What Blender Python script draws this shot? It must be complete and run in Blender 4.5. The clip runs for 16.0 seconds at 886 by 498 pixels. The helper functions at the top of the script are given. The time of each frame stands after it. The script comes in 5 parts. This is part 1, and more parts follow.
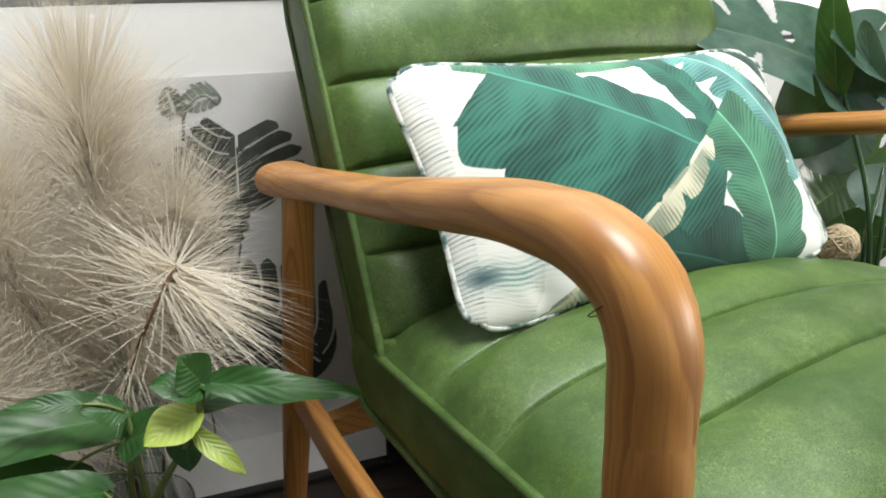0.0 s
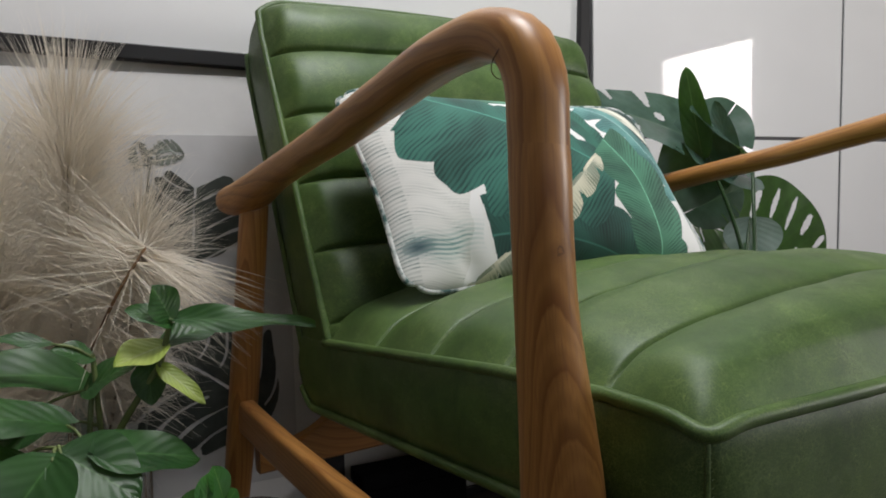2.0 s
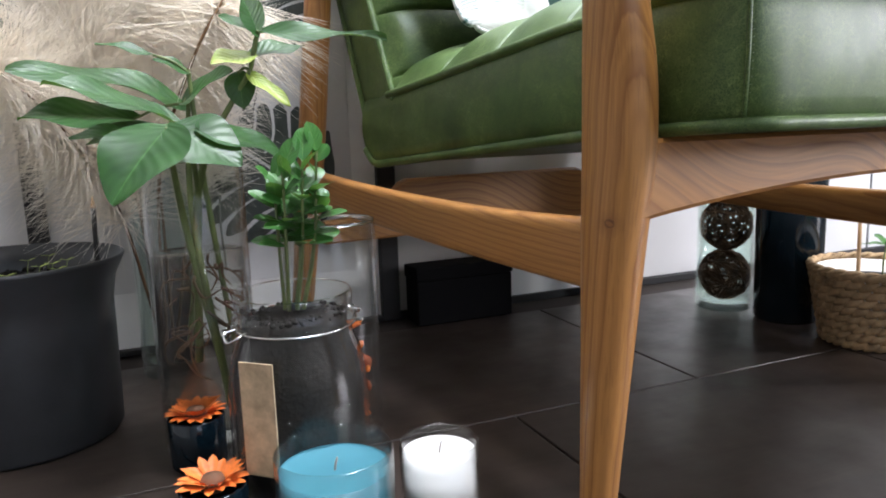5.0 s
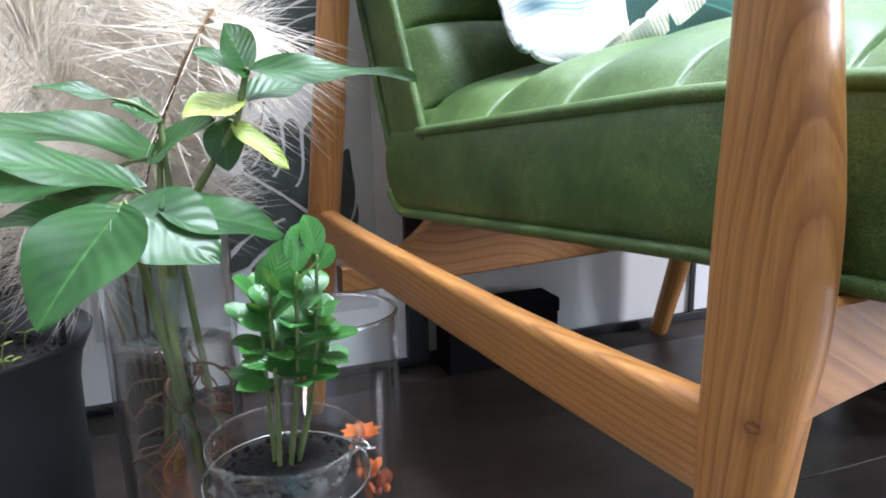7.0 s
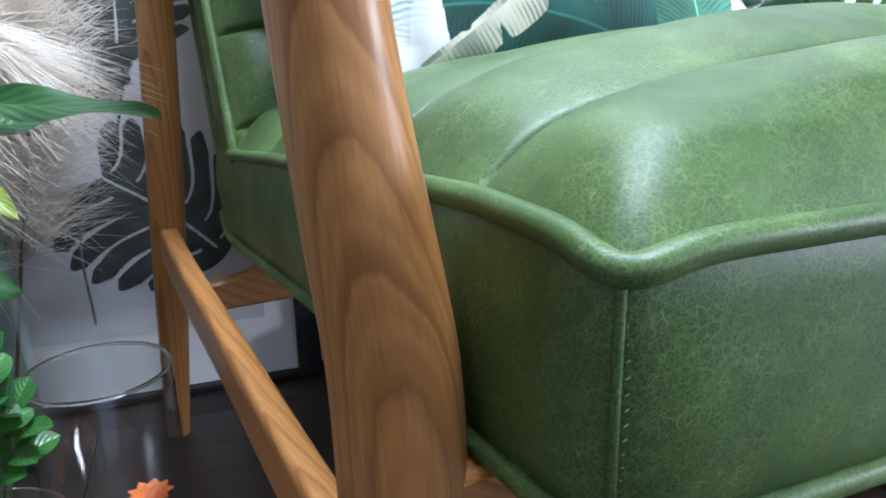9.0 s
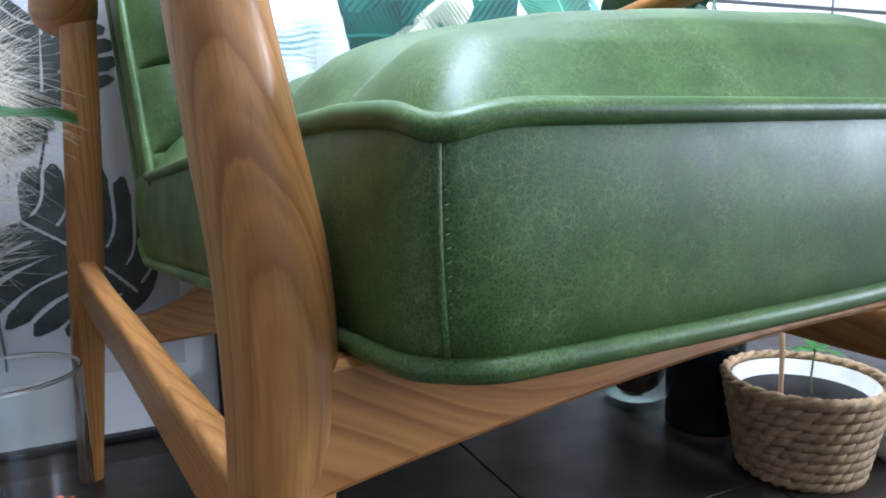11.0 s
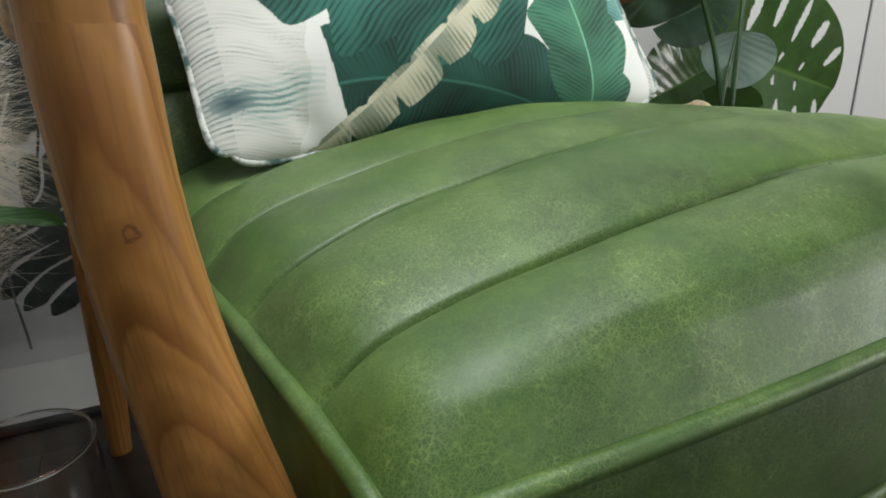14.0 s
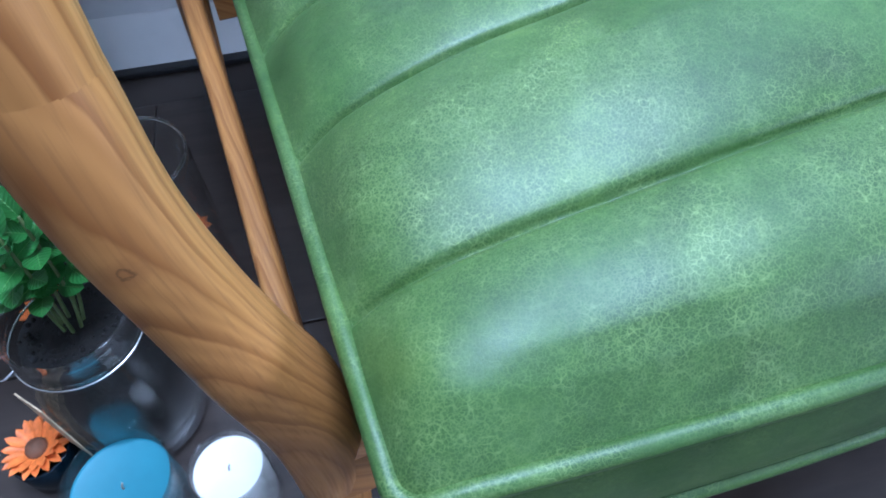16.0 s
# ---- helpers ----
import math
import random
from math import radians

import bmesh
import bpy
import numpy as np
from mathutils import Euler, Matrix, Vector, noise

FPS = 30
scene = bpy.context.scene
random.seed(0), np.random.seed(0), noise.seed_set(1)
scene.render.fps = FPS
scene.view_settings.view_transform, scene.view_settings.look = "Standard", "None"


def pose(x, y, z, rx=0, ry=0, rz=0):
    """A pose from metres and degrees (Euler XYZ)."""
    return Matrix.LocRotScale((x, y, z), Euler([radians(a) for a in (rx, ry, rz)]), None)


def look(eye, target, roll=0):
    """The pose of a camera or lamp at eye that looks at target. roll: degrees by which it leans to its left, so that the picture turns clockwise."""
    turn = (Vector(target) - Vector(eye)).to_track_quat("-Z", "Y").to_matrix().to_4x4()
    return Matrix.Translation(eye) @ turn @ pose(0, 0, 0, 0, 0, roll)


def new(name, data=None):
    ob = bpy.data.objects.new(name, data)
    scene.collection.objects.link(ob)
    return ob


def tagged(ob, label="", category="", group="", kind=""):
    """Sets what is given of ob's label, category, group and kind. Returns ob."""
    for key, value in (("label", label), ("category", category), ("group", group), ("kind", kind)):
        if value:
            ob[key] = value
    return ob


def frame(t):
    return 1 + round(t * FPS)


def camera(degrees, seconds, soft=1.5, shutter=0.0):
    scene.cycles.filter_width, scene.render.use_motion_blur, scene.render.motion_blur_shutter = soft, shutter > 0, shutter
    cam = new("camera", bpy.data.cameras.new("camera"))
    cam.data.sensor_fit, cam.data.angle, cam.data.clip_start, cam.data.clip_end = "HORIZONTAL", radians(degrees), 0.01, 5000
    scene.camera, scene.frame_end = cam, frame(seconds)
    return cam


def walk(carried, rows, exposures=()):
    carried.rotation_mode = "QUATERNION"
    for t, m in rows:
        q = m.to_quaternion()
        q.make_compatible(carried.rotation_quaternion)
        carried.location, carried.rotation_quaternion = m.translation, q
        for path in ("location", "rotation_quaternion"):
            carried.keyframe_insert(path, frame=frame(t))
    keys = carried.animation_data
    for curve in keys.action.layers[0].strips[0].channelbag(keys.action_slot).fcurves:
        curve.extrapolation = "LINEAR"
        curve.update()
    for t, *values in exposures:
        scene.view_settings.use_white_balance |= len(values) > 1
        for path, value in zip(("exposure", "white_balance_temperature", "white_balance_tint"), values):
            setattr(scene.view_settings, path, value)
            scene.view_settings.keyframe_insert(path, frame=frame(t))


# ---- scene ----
cam = camera(64.3, 16.0, 1.9)
METRES, EYE, TILT, LEAN, TURN = 1.5, 0.78, -18.0, 0.0, 0.0
PATH = [
    (0, (-0.234, -0.142, 0.81), (0.374, 1.634, 0.118), -1.3),
    (0.5, (-0.255, -0.175, 0.772), (0.474, 1.642, 0.363), -1.1),
    (1, (-0.27, -0.223, 0.713), (0.526, 1.596, 0.467), -1.1),
    (1.5, (-0.288, -0.252, 0.66), (0.539, 1.559, 0.472), -1.2),
    (2, (-0.308, -0.299, 0.604), (0.534, 1.508, 0.439), -1.3),
    (2.5, (-0.344, -0.332, 0.515), (0.51, 1.47, 0.355), -1.3),
    (3, (-0.377, -0.366, 0.483), (0.466, 1.442, 0.336), -1.3),
    (3.5, (-0.397, -0.382, 0.416), (0.445, 1.426, 0.271), -1.3),
    (4, (-0.413, -0.396, 0.38), (0.412, 1.414, 0.175), -1.7),
    (4.2, (-0.407, -0.397, 0.366), (0.388, 1.423, 0.136), -1.7),
    (6.3, (-0.37, -0.282, 0.412), (0.352, 1.53, -0.035), -1.5),
    (6.5, (-0.361, -0.257, 0.426), (0.342, 1.561, -0.022), -1.4),
    (7, (-0.318, -0.181, 0.463), (0.347, 1.652, 0.017), -1.2),
    (7.5, (-0.256, -0.18, 0.507), (0.38, 1.665, 0.07), -0.6),
    (8, (-0.196, -0.166, 0.549), (0.435, 1.667, 0.058), -1.0),
    (8.5, (-0.142, -0.148, 0.55), (0.483, 1.67, 0.02), -0.9),
    (9, (-0.105, -0.156, 0.519), (0.519, 1.658, -0.048), -1.1),
    (11.3, (-0.096, -0.23, 0.455), (0.719, 1.572, 0.159), -1.4),
    (11.5, (-0.092, -0.231, 0.456), (0.71, 1.58, 0.173), -1.5),
    (12, (-0.088, -0.212, 0.46), (0.725, 1.597, 0.204), -1.2),
    (12.5, (-0.085, -0.192, 0.495), (0.722, 1.62, 0.246), -0.8),
    (13, (-0.073, -0.196, 0.538), (0.726, 1.619, 0.273), -1.6),
    (13.5, (-0.064, -0.193, 0.606), (0.708, 1.598, 0.162), -1.6),
    (14, (-0.054, -0.179, 0.642), (0.65, 1.54, -0.099), -1.8),
    (14.5, (-0.044, -0.167, 0.664), (0.613, 1.47, -0.279), -1.7),
    (15, (-0.034, -0.144, 0.684), (0.488, 1.336, -0.556), -1.8),
    (15.5, (-0.017, -0.117, 0.725), (0.318, 1.205, -0.737), -2.3),
    (16, (0.008, -0.084, 0.738), (0.207, 1.092, -0.867), -2.7),
]
LIGHT = [  # seconds, stops, kelvin, tint
    (0, 0.15, 6800, 8), (0.5, -0.35, 6800, 9), (1, -0.7, 6800, 11), (1.5, -0.80, 6700, 13), (2.5, -0.47, 6650, 14), (3.5, 0.15, 6600, 17),
    (4, 0.42, 6500, 16), (6.5, 1.62, 5700, 16), (7, 1.45, 5650, 15), (8, 0.85, 5950, 15), (8.5, 0.70, 6300, 12), (9, 0.74, 5350, 14), (11.5, 0.80, 5250, 11),
    (12, 0.48, 6400, 11), (12.5, 0.33, 6700, 10), (13.5, -0.25, 7000, 8), (14, -0.35, 6700, 7), (14.5, 0.0, 6100, 6), (15, 0.42, 5150, 6), (15.5, 0.52, 4800, 11), (16, 0.52, 4600, 14),
]
walk(cam, [(t, look(eye, target, roll)) for t, eye, target, roll in PATH], LIGHT)

# ---- light ----
world = bpy.data.worlds.new("world")
scene.world = world
world.use_nodes = True
sky = world.node_tree.nodes.new("ShaderNodeTexSky")
sky.sky_type, sky.sun_disc = "NISHITA", False
sky.sun_elevation, sky.sun_rotation = radians(40), radians(120)
world.node_tree.links.new(sky.outputs[0], world.node_tree.nodes["Background"].inputs[0])
world.node_tree.nodes["Background"].inputs[1].default_value = 0.12


def area_light(name, place, target, wide, high, power, colour):
    lamp = bpy.data.lights.new(name, "AREA")
    lamp.shape, lamp.size, lamp.size_y, lamp.energy, lamp.color = "RECTANGLE", wide, high, power, colour
    ob = new(name, lamp)
    ob.matrix_world = look(place, target)
    return ob


area_light("daylight_side", (3.22, -1.33, 1.07), (0.0, -1.33, 1.07), 0.75, 0.80, 60, (1.0, 0.985, 0.96))
area_light("daylight_front", (0.75, -2.72, 1.55), (0.75, 0.0, 1.35), 2.6, 1.5, 5, (0.95, 0.98, 1.0))
# assumed lamp overhead, out of view, added to brighten the upper surfaces
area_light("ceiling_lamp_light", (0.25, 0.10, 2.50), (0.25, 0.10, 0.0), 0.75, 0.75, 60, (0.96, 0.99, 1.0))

# ---- materials ----


class Nodes:
    """A short way to write a node material."""

    def __init__(self, name):
        self.mat = bpy.data.materials.new(name)
        self.mat.use_nodes = True
        self.tree = self.mat.node_tree
        self.bsdf = self.tree.nodes["Principled BSDF"]

    def add(self, kind, **sockets):
        node = self.tree.nodes.new(kind)
        for key, value in sockets.items():
            self.put(node.inputs[key.replace("_", " ")], value)
        return node

    def put(self, socket, value):
        if isinstance(value, bpy.types.NodeSocket):
            self.tree.links.new(value, socket)
        else:
            socket.default_value = value

    def set(self, **sockets):
        for key, value in sockets.items():
            self.put(self.bsdf.inputs[key.replace("_", " ")], value)
        return self

    def coords(self, scale=(1, 1, 1), which="Object", attribute=""):
        if attribute:
            node = self.tree.nodes.new("ShaderNodeAttribute")
            node.attribute_name = attribute
            out = node.outputs["Vector"]
        else:
            out = self.tree.nodes.new("ShaderNodeTexCoord").outputs[which]
        m = self.add("ShaderNodeMapping", Vector=out)
        m.inputs["Scale"].default_value = scale
        return m.outputs[0]

    def noise(self, vector, scale, detail=4, rough=0.55, distortion=0.0):
        return self.add("ShaderNodeTexNoise", Vector=vector, Scale=scale, Detail=detail, Roughness=rough, Distortion=distortion).outputs["Fac"]

    def ramp(self, fac, *stops):
        node = self.add("ShaderNodeValToRGB", Fac=fac)
        for n, (at, colour) in enumerate(stops):
            e = node.color_ramp.elements[n] if n < 2 else node.color_ramp.elements.new(at)
            e.position, e.color = at, (*colour, 1) if len(colour) == 3 else colour
        return node.outputs[0]

    def grey(self, fac, lo, hi, a=0.0, b=1.0):
        node = self.add("ShaderNodeMapRange", Value=fac)
        for key, v in zip(("From Min", "From Max", "To Min", "To Max"), (lo, hi, a, b)):
            node.inputs[key].default_value = v
        return node.outputs[0]

    def math(self, op, a, b=0.0):
        node = self.tree.nodes.new("ShaderNodeMath")
        node.operation = op
        self.put(node.inputs[0], a)
        self.put(node.inputs[1], b)
        return node.outputs[0]

    def mix(self, fac, a, b, blend="MIX"):
        node = self.tree.nodes.new("ShaderNodeMix")
        node.data_type, node.blend_type = "RGBA", blend
        self.put(node.inputs[0], fac)
        self.put(node.inputs[6], a if isinstance(a, bpy.types.NodeSocket) else (*a, 1))
        self.put(node.inputs[7], b if isinstance(b, bpy.types.NodeSocket) else (*b, 1))
        return node.outputs[2]

    def bump(self, height, strength=0.3, distance=0.001):
        return self.set(Normal=self.add("ShaderNodeBump", Height=height, Strength=strength, Distance=distance).outputs[0])


def leather_material():
    n = Nodes("green_leather")
    v = n.coords()
    cloud = n.noise(v, 7.0, 4, 0.55, 0.6)
    mid = n.noise(v, 26, 5, 0.62, 0.4)
    fine = n.noise(v, 140, 5, 0.7)
    tone = n.math("ADD", n.math("MULTIPLY", cloud, 0.58), n.math("ADD", n.math("MULTIPLY", mid, 0.26), n.math("MULTIPLY", fine, 0.16)))
    base = n.ramp(tone, (0.34, (0.011, 0.033, 0.0048)), (0.45, (0.022, 0.058, 0.0090)), (0.55, (0.038, 0.086, 0.0150)), (0.67, (0.080, 0.142, 0.029)))

    def warped(scale, amount):
        """The surface's coordinates, shaken by a noise so that the grain runs crooked."""
        wn = n.add("ShaderNodeTexNoise", Vector=v, Scale=scale, Detail=2.0)
        warp = n.tree.nodes.new("ShaderNodeVectorMath")
        warp.operation = "MULTIPLY_ADD"
        n.put(warp.inputs[0], wn.outputs["Color"])
        warp.inputs[1].default_value = (amount, amount, amount)
        n.put(warp.inputs[2], v)
        return warp.outputs[0]

    def creases(vector, scale, width):
        cell = n.add("ShaderNodeTexVoronoi", Vector=vector, Scale=scale)
        cell.feature = "DISTANCE_TO_EDGE"
        return n.math("SUBTRACT", 1.0, n.grey(cell.outputs["Distance"], 0.0, width))

    large = creases(warped(160.0, 0.0060), 230.0, 0.065)
    small = creases(warped(320.0, 0.0030), 520.0, 0.115)
    tiny = creases(warped(320.0, 0.0030), 1150.0, 0.20)
    worn = n.grey(n.noise(v, 9, 4, 0.6, 0.6), 0.36, 0.66, 0.28, 1.0)
    broken = n.grey(n.noise(v, 75, 3, 0.6), 0.40, 0.60, 0.15, 1.0)
    lines = n.math("MAXIMUM", n.math("MULTIPLY", n.math("MULTIPLY", large, broken), 0.68), n.math("MAXIMUM", n.math("MULTIPLY", small, 0.44), n.math("MULTIPLY", tiny, 0.16)))
    base = n.mix(n.math("MULTIPLY", lines, worn), base, (0.28, 0.37, 0.125))
    bloom = n.math("MULTIPLY", n.grey(n.noise(v, 38, 5, 0.7, 0.8), 0.54, 0.76), n.math("MULTIPLY", worn, 0.20))
    base = n.mix(bloom, base, (0.26, 0.34, 0.17))
    height = n.math("SUBTRACT", n.math("MULTIPLY", fine, 0.45), n.math("MULTIPLY", n.math("MAXIMUM", large, n.math("MAXIMUM", small, tiny)), 0.55))
    n.set(Base_Color=base, Roughness=n.grey(n.noise(v, 30, 4), 0.3, 0.7, 0.38, 0.50), Specular_IOR_Level=0.42, Specular_Tint=(0.92, 0.98, 1.0, 1.0))
    return n.bump(height, 0.16, 0.0005).mat


def wood_material():
    n = Nodes("oiled_ash_wood")
    g = n.coords((1.0, 1.0, 1.0), attribute="grain")
    v = n.coords((16.0, 16.0, 6.0), attribute="grain")
    v.node.inputs["Rotation"].default_value = (-0.113, 0.067, 0.0)
    wob = n.add("ShaderNodeTexNoise", Vector=v, Scale=0.8, Detail=3.0)
    add = n.tree.nodes.new("ShaderNodeVectorMath")
    add.operation = "MULTIPLY_ADD"
    n.put(add.inputs[0], wob.outputs["Color"])
    add.inputs[1].default_value = (0.17, 0.17, 0.1)
    n.put(add.inputs[2], v)
    ring = n.add("ShaderNodeTexWave", Vector=add.outputs[0], Scale=3.6, Distortion=0.35, Detail=3.0, Detail_Scale=1.6)
    ring.wave_type, ring.rings_direction, ring.wave_profile = "RINGS", "Z", "SAW"
    thin = n.add("ShaderNodeTexWave", Vector=add.outputs[0], Scale=9.0, Distortion=0.8, Detail=2.0)
    thin.wave_type, thin.rings_direction = "RINGS", "Z"
    pore = n.noise(n.coords((620, 620, 14), attribute="grain"), 1.0, 3, 0.6)
    stain = n.noise(n.coords((18, 18, 5), attribute="grain"), 1.0, 4)
    soft = n.grey(n.noise(n.coords((22, 22, 6), attribute="grain"), 1.0, 2), 0.35, 0.65, 0.65, 1.0)
    pale, deep = (0.48, 0.228, 0.060), (0.225, 0.082, 0.017)
    base = n.mix(n.math("MULTIPLY", n.ramp(ring.outputs["Fac"], (0.0, (0.15, 0.15, 0.15)), (0.55, (0.10, 0.10, 0.10)), (0.93, (0.95, 0.95, 0.95)), (1.0, (0.15, 0.15, 0.15))), soft), pale, deep)
    base = n.mix(n.math("MULTIPLY", thin.outputs["Fac"], 0.26), base, deep)
    base = n.mix(n.grey(stain, 0.40, 0.72, 0.0, 0.45), base, (0.33, 0.142, 0.045))
    base = n.mix(n.grey(pore, 0.50, 0.75, 0.0, 0.50), base, (0.20, 0.085, 0.027))
    for knot, r in (((-0.059, -0.081, 0.662), 0.0042), ((-0.0405, -0.084, 0.940), 0.0030)):
        gap = n.tree.nodes.new("ShaderNodeVectorMath")
        gap.operation = "DISTANCE"
        n.put(gap.inputs[0], g)
        gap.inputs[1].default_value = knot
        d = n.math("ADD", gap.outputs["Value"], n.grey(n.noise(n.coords((1, 1, 1), attribute="grain"), 260, 2), 0.3, 0.7, -0.0012, 0.0012))
        halo = n.math("SUBTRACT", 1.0, n.grey(d, r * 0.8, r * 3.0))
        base = n.mix(n.math("MULTIPLY", halo, 0.55), base, (0.22, 0.085, 0.026))
        rim = n.math("SUBTRACT", 1.0, n.grey(n.math("ABSOLUTE", n.math("SUBTRACT", d, r * 0.75)), 0.0, r * 0.30))
        base = n.mix(n.math("MULTIPLY", rim, 0.60), base, (0.050, 0.020, 0.008))
    n.set(Base_Color=base, Roughness=n.grey(pore, 0.3, 0.7, 0.32, 0.48), Coat_Weight=0.06, Coat_Roughness=0.22)
    return n.bump(pore, 0.12, 0.0004).mat


def plain(name, colour, rough=0.5, metal=0.0, vary=0.12, scale=40, bump=0.0, **more):
    n = Nodes(name)
    f = n.noise(n.coords(), scale, 5, 0.6)
    dark = tuple(c * (1 - vary) for c in colour)
    light = tuple(min(1, c * (1 + vary)) for c in colour)
    n.set(Base_Color=n.ramp(f, (0.3, dark), (0.7, light)), Roughness=n.grey(f, 0.2, 0.8, rough * 0.88, min(1, rough * 1.12)), Metallic=metal, **more)
    if bump:
        n.bump(f, bump, 0.002)
    return n.mat


def glass_material(name, tint=(1, 1, 1), rough=0.0, ior=1.45):
    n = Nodes(name)
    n.set(Base_Color=(*tint, 1), Roughness=rough, IOR=ior, Transmission_Weight=1.0)
    return n.mat


def thin_glass_material(name, tint):
    """The wall of a glass vessel: clear straight through, with Fresnel gloss."""
    n = Nodes(name)
    clear = n.add("ShaderNodeBsdfTransparent", Color=(*tint, 1))
    gloss = n.add("ShaderNodeBsdfGlossy", Color=(1, 1, 1, 1), Roughness=0.02)
    facing = n.add("ShaderNodeLayerWeight", Blend=0.5)
    amount = n.math("ADD", n.math("MULTIPLY", n.math("POWER", facing.outputs["Facing"], 3.0), 0.85), 0.022)
    blend = n.add("ShaderNodeMixShader", Fac=amount)
    n.put(blend.inputs[1], clear.outputs[0])
    n.put(blend.inputs[2], gloss.outputs[0])
    n.put(n.tree.nodes["Material Output"].inputs["Surface"], blend.outputs[0])
    return n.mat


def leaf_material(name, dark, light, vein, gloss=0.35, spot=0.0):
    n = Nodes(name)
    at = n.tree.nodes.new("ShaderNodeAttribute")
    at.attribute_name = "leaf"
    sep = n.add("ShaderNodeSeparateXYZ", Vector=at.outputs["Vector"])
    f = n.noise(n.coords(), 30, 4)
    base = n.ramp(f, (0.3, dark), (0.7, light))
    if spot:
        fleck = n.grey(n.noise(n.coords((1, 1, 1)), 26, 3, 0.6, 0.6), 0.62, 0.66, 0.0, spot)
        base = n.mix(fleck, base, (0.36, 0.44, 0.10))
    ribs = n.math("SINE", n.math("MULTIPLY", n.math("SUBTRACT", sep.outputs[0], n.math("MULTIPLY", n.math("ABSOLUTE", sep.outputs[1]), 0.35)), 46.0))
    base = n.mix(n.grey(ribs, 0.92, 1.0, 0.0, 0.10), base, vein)
    base = n.mix(n.math("SUBTRACT", 1.0, n.grey(n.math("ABSOLUTE", sep.outputs[1]), 0.012, 0.040)), base, vein)
    n.set(Base_Color=base, Roughness=gloss, Specular_IOR_Level=0.5, Subsurface_Weight=0.0)
    n.bump(n.math("ADD", n.math("MULTIPLY", ribs, 0.5), f), 0.25, 0.0015)
    trans = n.add("ShaderNodeBsdfTranslucent", Color=n.mix(0.5, light, (0.25, 0.45, 0.05)))
    blend = n.add("ShaderNodeMixShader", Fac=0.18)
    n.put(blend.inputs[1], n.bsdf.outputs[0])
    n.put(blend.inputs[2], trans.outputs[0])
    n.put(n.tree.nodes["Material Output"].inputs["Surface"], blend.outputs[0])
    return n.mat


def plume_material():
    n = Nodes("dry_plume_hair")
    f = n.noise(n.coords(), 14, 4)
    colour = n.ramp(f, (0.3, (0.93, 0.87, 0.77)), (0.7, (0.98, 0.945, 0.88)))
    n.set(Base_Color=colour, Roughness=0.55)
    trans = n.add("ShaderNodeBsdfTranslucent", Color=colour)
    blend = n.add("ShaderNodeMixShader", Fac=0.60)
    n.put(blend.inputs[1], n.bsdf.outputs[0])
    n.put(blend.inputs[2], trans.outputs[0])
    n.put(n.tree.nodes["Material Output"].inputs["Surface"], blend.outputs[0])
    return n.mat


def floor_material():
    n = Nodes("dark_floor_tile")
    v = n.coords()
    rnd = n.tree.nodes.new("ShaderNodeObjectInfo").outputs["Random"]
    streak = n.noise(n.coords((2.0, 14, 2)), 3.0, 6, 0.65, 0.5)
    base = n.ramp(streak, (0.3, (0.016, 0.011, 0.008)), (0.72, (0.044, 0.031, 0.024)))
    base = n.mix(n.grey(rnd, 0, 1, 0.0, 0.3), base, (0.05, 0.038, 0.032))
    n.set(Base_Color=base, Roughness=n.grey(n.noise(v, 14, 4), 0.3, 0.7, 0.30, 0.48))
    return n.bump(streak, 0.12, 0.001).mat


def panel_material():
    n = Nodes("glossy_white_panel")
    f = n.noise(n.coords(), 2.2, 3)
    n.set(Base_Color=n.ramp(f, (0.3, (0.74, 0.74, 0.745)), (0.7, (0.80, 0.80, 0.80))), Roughness=0.55, Coat_Weight=0.85, Coat_Roughness=0.035)
    return n.mat


# glowing sheet for the assumed ceiling lamp
ADDED_GLOW = plain("added_lamp_diffuser", (0.9, 0.9, 0.9), 0.6, vary=0.02, Emission_Color=(0.94, 0.98, 1.0, 1.0), Emission_Strength=3.0)
LEATHER, WOOD = leather_material(), wood_material()
PIPING = LEATHER
PANEL, FLOOR = panel_material(), floor_material()
WALL = plain("white_wall_paint", (0.72, 0.71, 0.69), 0.75, vary=0.03, scale=6, bump=0.05)
# grey chosen for the unseen walls to hold down bounced fill light
ROOM = plain("dim_unseen_wall", (0.40, 0.385, 0.365), 0.8, vary=0.04, scale=6, bump=0.05)
BLACK = plain("black_frame", (0.009, 0.009, 0.010), 0.55, vary=0.2)
GROUT = plain("dark_joint", (0.05, 0.05, 0.055), 0.6)
TILE_GROUT = plain("dark_grout", (0.045, 0.035, 0.030), 0.8)
GLASS = thin_glass_material("clear_glass", (0.955, 0.965, 0.96))
GREEN_GLASS = thin_glass_material("greenish_glass", (0.90, 0.95, 0.93))
RIM_GLASS = glass_material("glass_rim", (0.93, 0.96, 0.95))
DARK_GLASS = plain("dark_blue_glass", (0.004, 0.011, 0.017), 0.10)
WATER = thin_glass_material("water", (0.965, 0.96, 0.935))
PAPER = plain("poster_paper", (0.80, 0.80, 0.80), 0.6, vary=0.02)
PRINT = plain("poster_print_ground", (0.60, 0.60, 0.61), 0.6, vary=0.03)
INK = plain("dark_printed_leaf", (0.050, 0.060, 0.052), 0.55, vary=0.5, scale=25)
FADED_INK = plain("faded_printed_leaf", (0.17, 0.19, 0.165), 0.6, vary=0.6, scale=30)
SOIL = plain("potting_soil", (0.009, 0.007, 0.0055), 0.95, vary=0.7, scale=160, bump=0.9)
STALK = plain("dark_green_stalk", (0.018, 0.055, 0.014), 0.35, vary=0.25)
